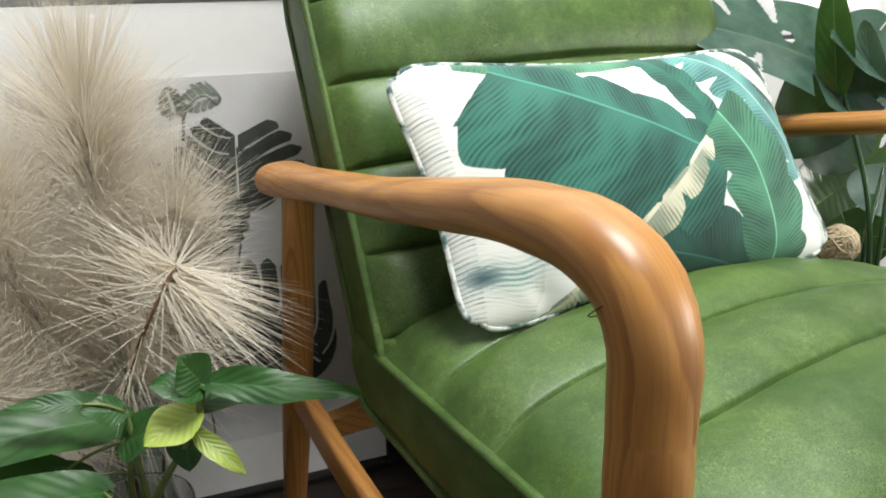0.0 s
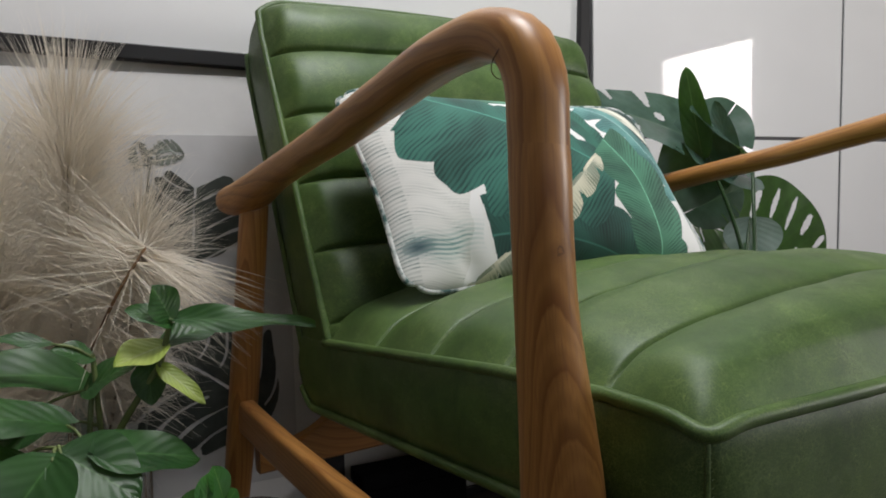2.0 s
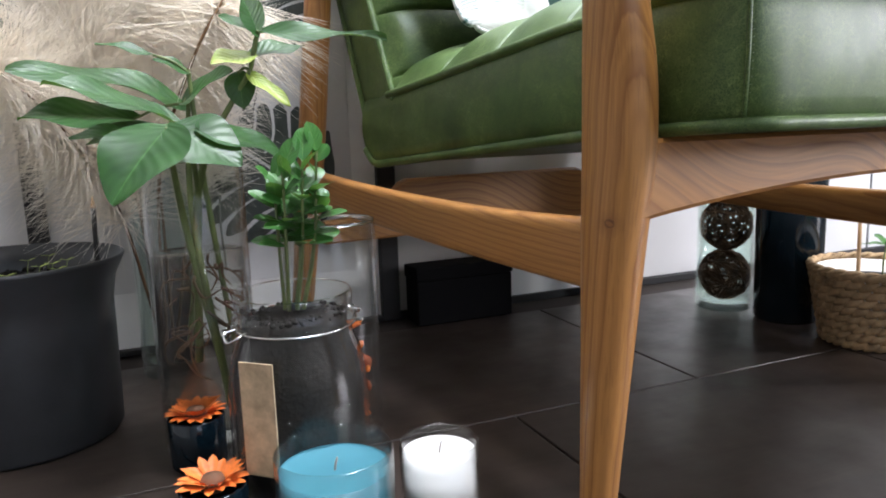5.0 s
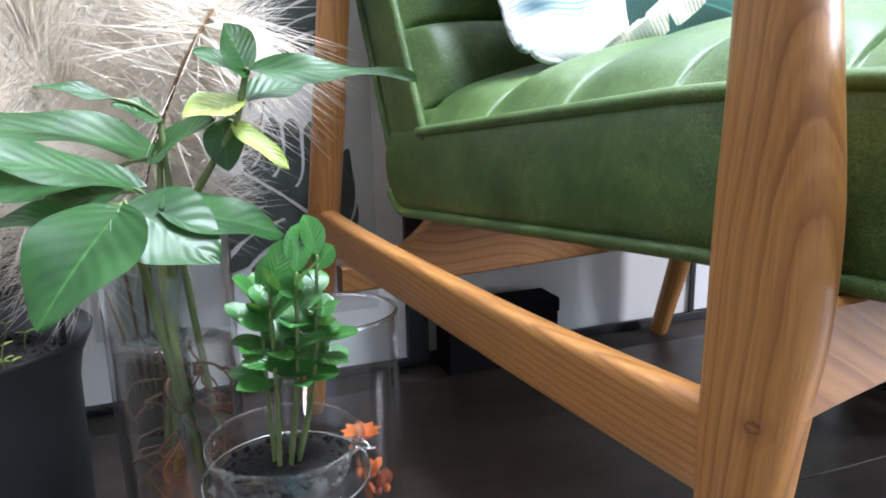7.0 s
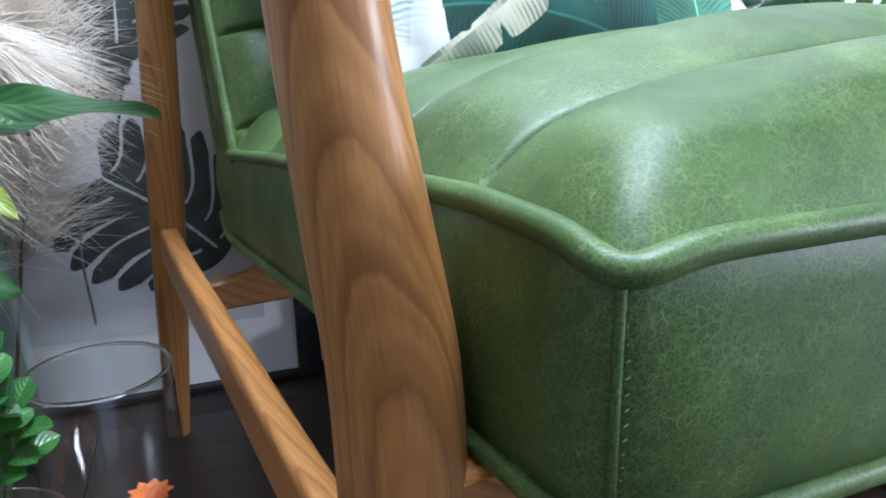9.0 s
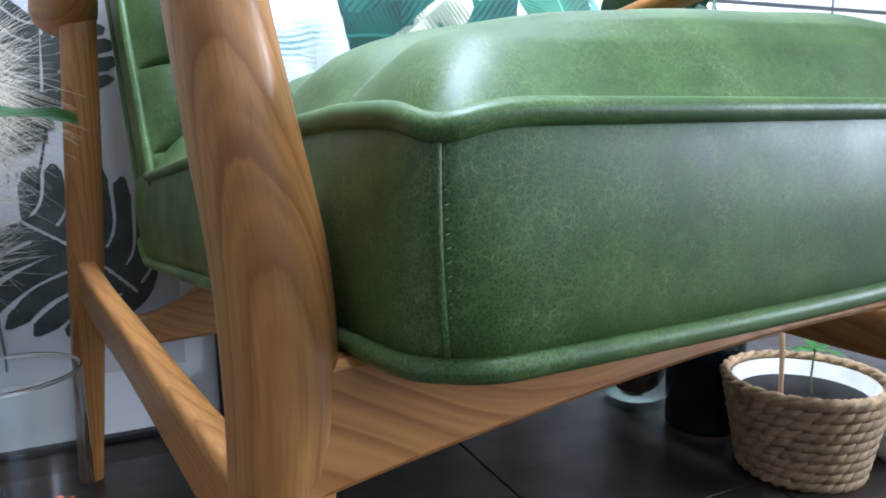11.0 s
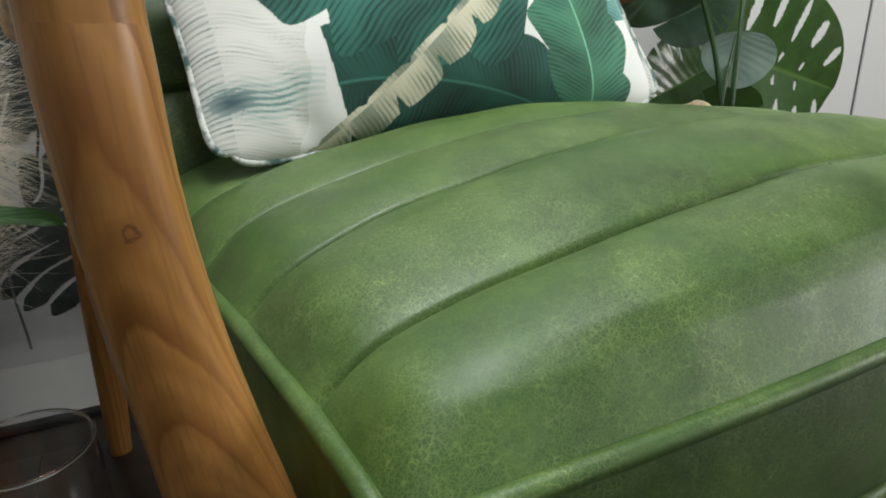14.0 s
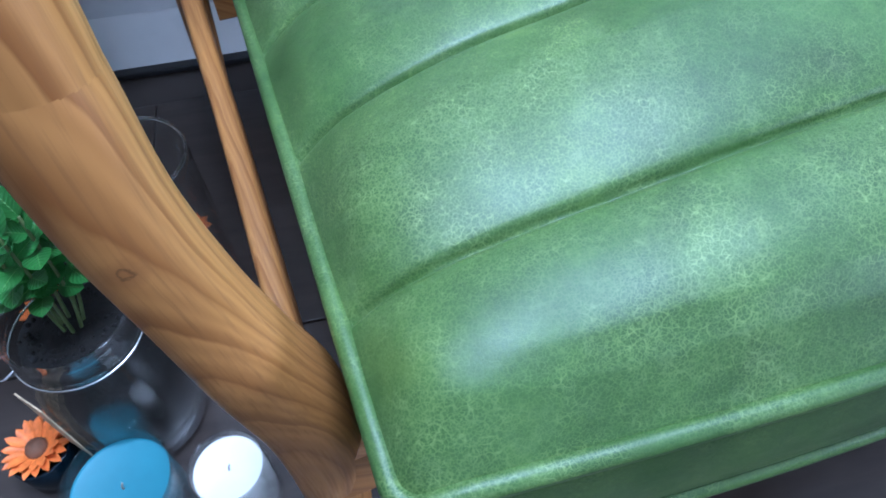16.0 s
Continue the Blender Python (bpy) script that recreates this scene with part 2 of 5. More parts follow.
STEM = plain("green_stem", (0.13, 0.17, 0.055), 0.5, vary=0.3)
ROOT = plain("brown_root", (0.12, 0.060, 0.026), 0.7, vary=0.4)
STITCH = plain("pale_green_thread", (0.30, 0.38, 0.22), 0.7)
PLUME = plume_material()
MATT_BLACK = plain("matt_black_card", (0.004, 0.004, 0.0045), 0.9, Specular_IOR_Level=0.1)
PLUME_STEM = plain("dry_brown_stem", (0.18, 0.10, 0.045), 0.8, vary=0.4, scale=200)
JOINT_LINE = plain("dark_glue_line", (0.07, 0.028, 0.010), 0.6)
BUCKET = plain("dark_grey_planter", (0.036, 0.039, 0.042), 0.42, vary=0.12)
STEEL = plain("steel_wire", (0.62, 0.62, 0.62), 0.25, 1.0, vary=0.05)
TEAL_WAX = plain("teal_wax", (0.05, 0.21, 0.27), 0.5, vary=0.06)
WHITE_WAX = plain("white_wax", (0.80, 0.79, 0.77), 0.5, vary=0.03)
WICK = plain("wick", (0.35, 0.33, 0.30), 0.9)
ORANGE = plain("orange_petal", (0.80, 0.19, 0.03), 0.55, vary=0.35, scale=90)
POTPOURRI = plain("dried_petals", (0.42, 0.09, 0.025), 0.65, vary=0.6, scale=45)
BARK = plain("bark_piece", (0.13, 0.06, 0.03), 0.8, vary=0.5)
WICKER = plain("woven_seagrass", (0.40, 0.27, 0.14), 0.65, vary=0.4, scale=60, bump=0.3)
RATTAN = plain("pale_rattan", (0.62, 0.50, 0.33), 0.6, vary=0.2)
CREAM = plain("cream_liner", (0.62, 0.60, 0.57), 0.7)
GRAPHITE = plain("black_lacquer", (0.012, 0.012, 0.012), 0.3)
BARE_WOOD = plain("sharpened_wood", (0.55, 0.36, 0.19), 0.6)
BLUE = plain("blue_glaze", (0.02, 0.05, 0.22), 0.15)
WHITE_GLAZE = plain("white_glaze", (0.75, 0.76, 0.78), 0.15)
SHELL = plain("pale_wood_slice", (0.52, 0.40, 0.25), 0.6, vary=0.3, scale=60)
LEAF_MONSTERA = leaf_material("monstera_leaf", (0.016, 0.055, 0.014), (0.035, 0.105, 0.022), (0.10, 0.19, 0.05), 0.26)
LEAF_BLUISH = leaf_material("bluish_monstera_leaf", (0.034, 0.076, 0.058), (0.072, 0.135, 0.105), (0.10, 0.17, 0.12), 0.24)
# pale underside; the lit leaf's grey sheen is put into the colour too
LEAF_PALE = leaf_material("pale_sheen_underside", (0.15, 0.22, 0.19), (0.24, 0.31, 0.28), (0.30, 0.36, 0.32), 0.25)
LEAF_VINE = leaf_material("arrowhead_leaf", (0.010, 0.050, 0.011), (0.026, 0.100, 0.018), (0.06, 0.16, 0.04), 0.44, 0.0)
LEAF_LIME = leaf_material("lime_leaf", (0.27, 0.38, 0.055), (0.42, 0.50, 0.12), (0.50, 0.55, 0.25), 0.42)
LEAF_SMALL = leaf_material("glossy_small_leaf", (0.025, 0.11, 0.022), (0.07, 0.23, 0.045), (0.18, 0.36, 0.10), 0.28)

# ---- mesh helpers ----


def link_mesh(name, verts, faces, material, parent=None, label="", smooth=True, attributes=()):
    me = bpy.data.meshes.new(name)
    me.from_pydata([tuple(v) for v in verts], [], faces)
    me.materials.append(material)
    if smooth:
        me.polygons.foreach_set("use_smooth", [True] * len(me.polygons))
    for key, values in attributes:
        a = me.attributes.new(key, "FLOAT_VECTOR", "POINT")
        a.data.foreach_set("vector", np.asarray(values, dtype=np.float32).ravel())
    ob = new(name, me)
    if parent:
        ob.parent = parent
    if label:
        tagged(ob, label)
    return ob


def part(name, bm, material, parent, label="", smooth=True):
    me = bpy.data.meshes.new(name)
    bm.to_mesh(me)
    bm.free()
    me.materials.append(material)
    if smooth:
        me.polygons.foreach_set("use_smooth", [True] * len(me.polygons))
    ob = new(name, me)
    ob.parent = parent
    if label:
        tagged(ob, label)
    return ob


def thing(name, label, category, place=(0, 0, 0), turn=0.0, group="", kind=""):
    ob = new(name)
    ob.empty_display_size = 0.05
    ob.matrix_world = pose(*place, 0, 0, turn)
    return tagged(ob, label, category, group, kind)


def box_bm(x0, x1, y0, y1, z0, z1, bevel=0.0):
    bm = bmesh.new()
    bmesh.ops.create_cube(bm, size=1.0)
    bmesh.ops.scale(bm, vec=(x1 - x0, y1 - y0, z1 - z0), verts=bm.verts)
    bmesh.ops.translate(bm, vec=((x0 + x1) / 2, (y0 + y1) / 2, (z0 + z1) / 2), verts=bm.verts)
    if bevel:
        bmesh.ops.bevel(bm, geom=bm.edges[:], offset=bevel, segments=2, affect="EDGES", profile=0.5)
    return bm


def slab(name, x0, x1, y0, y1, z0, z1, material, label, category, bevel=0.0, kind="structure"):
    ob = part(name, box_bm(x0, x1, y0, y1, z0, z1, bevel), material, None, smooth=False)
    return tagged(ob, label, category, kind=kind)


def spline(points, count):
    """Points along a smooth curve through the given ones (any number of columns)."""
    p = np.asarray(points, float)
    d = np.r_[0, np.cumsum(np.linalg.norm(np.diff(p[:, :3], axis=0), axis=1) + 1e-9)]
    t = np.linspace(0, d[-1], count)
    m = np.gradient(p, d, axis=0)
    i = np.clip(np.searchsorted(d, t, side="right") - 1, 0, len(p) - 2)
    h = (d[i + 1] - d[i])[:, None]
    s = ((t - d[i]) / (d[i + 1] - d[i]))[:, None]
    return (2 * s**3 - 3 * s**2 + 1) * p[i] + (s**3 - 2 * s**2 + s) * h * m[i] + (-2 * s**3 + 3 * s**2) * p[i + 1] + (s**3 - s**2) * h * m[i + 1]


def tube(name, points, material, parent, rows=40, sides=10, side_hint=(1, 0, 0), power=2.0, closed=False, label="", grain=None, cap=0.5):
    """A bar along points of (x, y, z, half width along the hint, half width across it); power over 2 squares its section. grain: a seed for the wood."""
    p = np.asarray(points, float)
    if closed:
        p = np.vstack([p, p[:1]])
    c = spline(p, rows) if not closed else p
    n = len(c)
    tangent = np.gradient(c[:, :3], axis=0)
    if closed:
        tangent[0] = tangent[-1] = c[1, :3] - c[-2, :3]
    tangent /= np.linalg.norm(tangent, axis=1)[:, None] + 1e-12
    a = np.asarray(side_hint, float) - tangent * (tangent @ np.asarray(side_hint, float))[:, None]
    a /= np.linalg.norm(a, axis=1)[:, None] + 1e-12
    b = np.cross(tangent, a)
    ang = np.linspace(0, 2 * math.pi, sides, endpoint=False)
    ca, sa = np.cos(ang), np.sin(ang)
    ca, sa = np.sign(ca) * np.abs(ca) ** (2 / power), np.sign(sa) * np.abs(sa) ** (2 / power)
    ring = lambda k, f=1.0, push=0.0: c[k, :3] + tangent[k] * push + f * (np.outer(ca, a[k]) * c[k, 3] + np.outer(sa, b[k]) * c[k, 4])
    rings, along = [], []
    run = np.r_[0, np.cumsum(np.linalg.norm(np.diff(c[:, :3], axis=0), axis=1))]
    if not closed:
        r0, r1 = min(c[0, 3:5]) * cap, min(c[-1, 3:5]) * cap
        for f, q in ((0.55, 1.0), (0.85, 0.5)):
            rings.append((0, f, -r0 * q))
    for k in range(n - (1 if closed else 0)):
        rings.append((k, 1.0, 0.0))
    if not closed:
        for f, q in ((0.85, 0.5), (0.55, 1.0)):
            rings.append((n - 1, f, r1 * q))
    verts, info = [], []
    for k, f, push in rings:
        verts.extend(ring(k, f, push))
        info.extend(np.c_[ca * c[k, 3] * f, sa * c[k, 4] * f, np.full(sides, run[k] + push)])
    m = len(rings)
    faces = []
    for i in range(m if closed else m - 1):
        for j in range(sides):
            q0, q1 = i * sides + j, i * sides + (j + 1) % sides
            r0, r1 = ((i + 1) % m) * sides + j, ((i + 1) % m) * sides + (j + 1) % sides
            faces.append((q0, q1, r1, r0))
    if not closed:
        faces.append(tuple(range(sides))[::-1])
        faces.append(tuple(range((m - 1) * sides, m * sides)))
    attributes = ()
    if grain is not None:
        info = np.array(info) + np.array(grain)
        attributes = (("grain", info),)
    return link_mesh(name, verts, faces, material, parent, label, attributes=attributes)


def lathe_bm(profile, sides=40, caps=True):
    """A turned body round z from (radius, z) points; a radius of 0 closes it."""
    verts, faces, rows = [], [], []
    for r, z in profile:
        if r <= 1e-6:
            rows.append([len(verts)])
            verts.append((0, 0, z))
        else:
            rows.append(list(range(len(verts), len(verts) + sides)))
            verts.extend((r * math.cos(2 * math.pi * k / sides), r * math.sin(2 * math.pi * k / sides), z) for k in range(sides))
    for lo, hi in zip(rows, rows[1:]):
        for k in range(sides):
            k1 = (k + 1) % sides
            if len(lo) == 1 and len(hi) > 1:
                faces.append((lo[0], hi[k1], hi[k]))
            elif len(hi) == 1 and len(lo) > 1:
                faces.append((lo[k], lo[k1], hi[0]))
            elif len(lo) > 1:
                faces.append((lo[k], lo[k1], hi[k1], hi[k]))
    bm = bmesh.new()
    vs = [bm.verts.new(v) for v in verts]
    for f in faces:
        bm.faces.new([vs[i] for i in f])
    bmesh.ops.recalc_face_normals(bm, faces=bm.faces)
    return bm


def lathe(name, profile, material, parent, label="", sides=40):
    return part(name, lathe_bm(profile, sides), material, parent, label)


def glass_shell(r_out, height, wall, base, lip=0.0):
    """The profile of an open cylinder of glass, outside up and inside down."""
    return [(0, 0), (r_out - 0.004, 0), (r_out, 0.004), (r_out, height - 0.002), (r_out - wall / 2, height + lip), (r_out - wall, height - 0.002), (r_out - wall, base + 0.004), (r_out - wall - 0.004, base), (0, base)]


def leaf_mesh(name, start, tip, width, material, parent, up=(0, 0, 1), droop=0.15, fold=0.25, shape=0.42, point=1.0, wave=0.03, slits=(), rows=22, cols=6, label="", heart=0.0, bend=0.0, curl=0.0):
    """A leaf from start to tip: width at its widest, droop and fold as shares of its length. slits: (place along, side, inner end, half width) cuts from the margin."""
    s, t = Vector(start), Vector(tip)
    axis = t - s
    length = axis.length
    axis.normalize()
    side = axis.cross(Vector(up)).normalized()
    normal = side.cross(axis).normalized()
    verts, info, faces = [], [], []
    seed = random.random() * 40
    for i in range(rows + 1):
        a = i / rows
        w = (math.sin(math.pi * min(1, a ** (math.log(0.5) / math.log(shape)))) ** (0.75 * point)) if 0 < a < 1 else 0.0
        w = max(w, 0.02) * width / 2
        lift = -droop * length * a * a * 0.9 + droop * length * a * 0.5
        sway = bend * length * math.sin(math.pi * a)
        for j in range(-cols, cols + 1):
            b = j / cols
            back = heart * length * abs(b) ** 1.5 * (1 - a) ** 2
            ripple = wave * length * math.sin(9 * a + seed + (2 if b > 0 else 0)) * abs(b) ** 1.5
            p = s + axis * (length * a - back) + side * (w * b + sway) + normal * (lift + fold * w * abs(b) - curl * w * b * b + ripple)
            verts.append(p)
            info.append((a, b, 0))
    n = 2 * cols + 1
    for i in range(rows):
        for j in range(2 * cols):
            a, b = (i + 0.5) / rows, (j + 0.5) / cols - 1
            cut = False
            for place, way, inner, half, *outer in slits:
                if b * way > 0 and inner < abs(b) < (outer[0] if outer else 2):
                    lean = place + 0.10 * (abs(b) - inner)
                    opening = half * (0.35 + 0.65 * (abs(b) - inner) / (1 - inner + 1e-6))
                    if outer:
                        opening = half * math.sqrt(max(0.0, 1 - ((abs(b) - inner) / (outer[0] - inner) * 2 - 1) ** 2))
                    if abs(a - lean) < opening:
                        cut = True
            if not cut:
                k = i * n + j
                faces.append((k, k + 1, k + n + 1, k + n))
    return link_mesh(name, verts, faces, material, parent, label, attributes=(("leaf", info),))


def strands(name, items, material, parent, radius, label=""):
    """Many thin bent hairs in one mesh. items: root, direction, length, bow."""
    roots = np.array([i[0] for i in items], float)
    ways = np.array([i[1] for i in items], float)
    ways /= np.linalg.norm(ways, axis=1)[:, None]
    length = np.array([i[2] for i in items], float)[:, None]
    bow = np.array([i[3] for i in items], float)[:, None] * np.array([[0, 0, -1.0]])
    k = len(items)
    ref = np.where(np.abs(ways[:, 2:3]) > 0.9, [[1.0, 0, 0]], [[0, 0, 1.0]])
    a = np.cross(ways, ref)
    a /= np.linalg.norm(a, axis=1)[:, None]
    b = np.cross(ways, a)
    levels, rad = (0.0, 0.4, 0.75, 1.0), (1.0, 0.9, 0.65, 0.15)
    verts = []
    for t, r in zip(levels, rad):
        c = roots + ways * length * t + bow * length * t * t
        for q in (0, 2.0944, 4.18879):
            verts.append(c + radius * r * (a * math.cos(q) + b * math.sin(q)))
    verts = np.stack(verts, 1).reshape(-1, 3)
    faces = []
    one = [(l * 3 + q, l * 3 + (q + 1) % 3, l * 3 + 3 + (q + 1) % 3, l * 3 + 3 + q) for l in range(3) for q in range(3)]
    one = np.array(one)
    faces = (one[None] + (np.arange(k) * 12)[:, None, None]).reshape(-1, 4).tolist()
    return link_mesh(name, verts.tolist(), faces, material, parent, label)

# ---- the room ----
WALL_Y = 0.932
slab("floor", -2.3, 3.4, -2.9, WALL_Y + 0.2, -0.12, -0.006, TILE_GROUT, "pale grout bed under dark floor tiles", "floor")
slab("wall_north", -2.3, 3.4, WALL_Y + 0.012, WALL_Y + 0.2, -0.006, 2.6, WALL, "white painted wall behind the armchair", "wall")
slab("wall_west", -2.4, -2.3, -2.9, WALL_Y + 0.2, -0.006, 2.6, ROOM, "unseen side wall, greyed to cut bounced light", "wall")
slab("ceiling", -2.4, 3.5, -3.0, WALL_Y + 0.2, 2.6, 2.7, WALL, "plain white ceiling", "ceiling")

# unseen lamp fixture, added to go with the light from above
lamp = thing("added_ceiling_light", "square ceiling light added out of view to light from above", "ceiling light")
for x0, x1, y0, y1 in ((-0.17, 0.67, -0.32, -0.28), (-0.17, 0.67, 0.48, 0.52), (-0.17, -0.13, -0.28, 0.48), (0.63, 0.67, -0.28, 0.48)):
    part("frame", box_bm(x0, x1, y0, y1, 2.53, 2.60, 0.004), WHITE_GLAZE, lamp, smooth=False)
part("diffuser", box_bm(-0.13, 0.63, -0.28, 0.48, 2.545, 2.555), ADDED_GLOW, lamp, smooth=False)


def wall_with_window(name, along, lo, hi, w0, w1, z0, z1, at, thick):
    """A wall along x or y with one opening, as four joined blocks."""
    bm = bmesh.new()
    for a0, a1, b0, b1 in ((lo, w0, -0.006, 2.6), (w1, hi, -0.006, 2.6), (w0, w1, -0.006, z0), (w0, w1, z1, 2.6)):
        box = box_bm(a0, a1, at, at + thick, b0, b1) if along == "x" else box_bm(at, at + thick, a0, a1, b0, b1)
        me = bpy.data.meshes.new("block")
        box.to_mesh(me)
        box.free()
        bm.from_mesh(me)
        bpy.data.meshes.remove(me)
    return tagged(part(name, bm, ROOM, None, smooth=False), "unseen wall with a window opening, greyed to cut bounced light", "wall", kind="structure")


wall_with_window("wall_east", "y", -2.9, WALL_Y + 0.2, -1.72, -0.94, 0.65, 1.49, 3.3, 0.12)
wall_with_window("wall_south", "x", -2.3, 3.4, -0.6, 2.1, 0.78, 2.32, -2.92, 0.12)


def glazed_window(name, along, a0, a1, z0, z1, at):
    ob = thing(name, "white framed window with clear panes", "window", kind="structure")
    f = 0.05
    for b0, b1, c0, c1 in ((a0, a0 + f, z0, z1), (a1 - f, a1, z0, z1), (a0 + f, a1 - f, z0, z0 + f), (a0 + f, a1 - f, z1 - f, z1)):
        box = box_bm(b0, b1, at - 0.03, at + 0.03, c0, c1, 0.004) if along == "x" else box_bm(at - 0.03, at + 0.03, b0, b1, c0, c1, 0.004)
        part("window_frame", box, WHITE_GLAZE, ob, smooth=False)
    box = box_bm(a0 + f, a1 - f, at - 0.003, at + 0.003, z0 + f, z1 - f) if along == "x" else box_bm(at - 0.003, at + 0.003, a0 + f, a1 - f, z0 + f, z1 - f)
    pane = part("pane", box, GLASS, ob, smooth=False)
    pane.visible_shadow = False


glazed_window("window_1", "y", -1.72, -0.94, 0.65, 1.49, 3.36)
glazed_window("window_2", "x", -0.6, 2.1, 0.78, 2.32, -2.86)

# glossy white panels on the wall, with dark joints between them
panels = thing("wall_panels", "glossy white wall panels with thin dark joints", "wall panel", kind="structure")
part("joint", box_bm(0.62, 3.29, WALL_Y + 0.0035, WALL_Y + 0.0115, 0.0, 2.59), GROUT, panels, "dark joint behind the panels", smooth=False)
for x0, x1 in ((0.625, 1.404), (1.414, 2.19), (2.20, 2.98)):
    for z0, z1 in ((0.012, 0.7085), (0.7165, 1.50), (1.508, 2.58)):
        part("panel", box_bm(x0, x1, WALL_Y, WALL_Y + 0.008, z0, z1, 0.0012), PANEL, panels, smooth=False)
slab("baseboard", -2.29, 3.29, WALL_Y - 0.010, WALL_Y - 0.001, -0.005, 0.011, BLACK, "thin black skirting strip along the floor", "skirting", 0.001)

# large framed board above, framed print below
board = thing("framed_board", "large glossy white board in a black frame", "board")
BX0, BX1, BZ0, BZ1 = -1.25, 0.598, 0.802, 1.95
part("board", box_bm(BX0 + 0.01, BX1 - 0.01, WALL_Y - 0.006, WALL_Y + 0.004, BZ0 + 0.01, BZ1 - 0.01), PANEL, board, smooth=False)
for x0, x1, z0, z1 in ((BX0, BX1, BZ0, BZ0 + 0.024), (BX0, BX1, BZ1 - 0.024, BZ1), (BX0, BX0 + 0.024, BZ0 + 0.024, BZ1 - 0.024), (BX1 - 0.024, BX1, BZ0 + 0.024, BZ1 - 0.024)):
    part("frame", box_bm(x0, x1, WALL_Y - 0.020, WALL_Y + 0.006, z0, z1, 0.002), BLACK, board, smooth=False)
# the board hangs slightly crooked, its left side higher
board.matrix_world = Matrix.Translation((0.1, WALL_Y, 0.810)) @ Matrix.Rotation(radians(1.6), 4, "Y") @ Matrix.Translation((-0.1, -WALL_Y, -0.804))

poster = thing("framed_print", "black framed print of monstera leaves with white mount", "framed print")
PX0, PX1, PZ1 = -0.575, 0.047, 0.800
part("mount", box_bm(PX0 + 0.01, PX1 - 0.01, WALL_Y - 0.012, WALL_Y - 0.004, 0.008, PZ1), PAPER, poster, "white paper mount", smooth=False)
part("print", box_bm(-0.465, -0.035, WALL_Y - 0.0135, WALL_Y - 0.0125, 0.107, 0.703), PRINT, poster, "pale grey printed sheet", smooth=False)
for x0, x1, z0, z1 in ((PX0, PX0 + 0.03, 0.0, PZ1), (PX1 - 0.036, PX1, 0.0, PZ1), (PX0 + 0.03, PX1 - 0.036, 0.0, 0.010)):
    part("frame", box_bm(x0, x1, WALL_Y - 0.028, WALL_Y - 0.003, z0, z1, 0.002), BLACK, poster, smooth=False)


def printed_leaf(base, tip, lower, upper, cuts, material, bow=0.0, lean=0.55, cell=0.0013, rise=0.0):
    """A flat printed monstera leaf: lobes parted by pale curved gaps that run from the rib to the margin. lower, upper: its reach to either side."""
    b, t = np.array(base), np.array(tip)
    axis = t - b
    length = np.linalg.norm(axis)
    axis /= length
    side = np.array((axis[1], -axis[0]))
    if side[1] > 0:
        side = -side
    reach = max(lower, upper)
    U, V = np.meshgrid(np.arange(-0.35 * length, 1.05 * length, cell), np.arange(-reach, reach, cell), indexing="ij")
    u, v = U / length, V + bow * length * np.sin(np.pi * np.clip(U / length, 0, 1))
    a, way = np.abs(v), v > 0
    full = np.where(way, lower, upper)
    w = a / full
    start = u + lean * 0.42 * w ** 1.5 - 0.05 * np.sin(5 * w + 2 * way)
    phase = (start * cuts + 0.35 * way) % 1.0
    margin = np.sin(np.pi * np.clip((u + 0.34) / 1.36, 0, 1)) ** 0.55 * (0.93 + 0.07 * np.cos(2 * np.pi * (phase - 0.5)))
    gap = np.abs(phase - 0.5) > 0.5 - (0.050 + 0.10 * np.clip(w - 0.25, 0, 1) + 0.025 * np.sin(9 * w + 3 * np.floor(start * cuts)))
    gap &= (w > 0.10 + 0.10 * np.sin(3.7 * np.floor(start * cuts + 0.5)) ** 2)
    rib = (a < 0.0022) & (u > -0.02) & (u < 0.93)
    heart = (u < 0) & (w < -u * 1.9)
    keep = (w < margin) & ~gap & ~rib & ~heart
    n1, n2 = keep.shape
    idx = np.arange(n1 * n2).reshape(n1, n2)
    quads = np.stack([idx[:-1, :-1], idx[1:, :-1], idx[1:, 1:], idx[:-1, 1:]], -1)[keep[:-1, :-1]]
    used, flat = np.unique(quads, return_inverse=True)
    X = b[0] + axis[0] * U + side[0] * V
    Z = b[1] + axis[1] * U + side[1] * V
    verts = np.stack([X.ravel(), np.full(X.size, WALL_Y - 0.0142 - rise), Z.ravel()], 1)[used]
    return link_mesh("printed_leaf", verts.tolist(), flat.reshape(-1, 4).tolist(), material, poster, smooth=False)


printed_leaf((-0.236, 0.345), (-0.085, 0.218), 0.145, 0.125, 5.6, INK, 0.04)
printed_leaf((-0.185, 0.617), (-0.195, 0.500), 0.100, 0.090, 4.6, INK, 0.0, 0.9)
printed_leaf((-0.240, 0.668), (-0.200, 0.672), 0.018, 0.026, 4.0, FADED_INK, 0.10)
printed_leaf((-0.262, 0.655), (-0.268, 0.690), 0.018, 0.020, 3.6, FADED_INK, rise=0.0012)
printed_leaf((-0.285, 0.585), (-0.270, 0.535), 0.030, 0.030, 3.6, FADED_INK, rise=0.0024)
printed_leaf((-0.215, 0.520), (-0.250, 0.440), 0.048, 0.052, 4.4, INK, rise=0.0012)
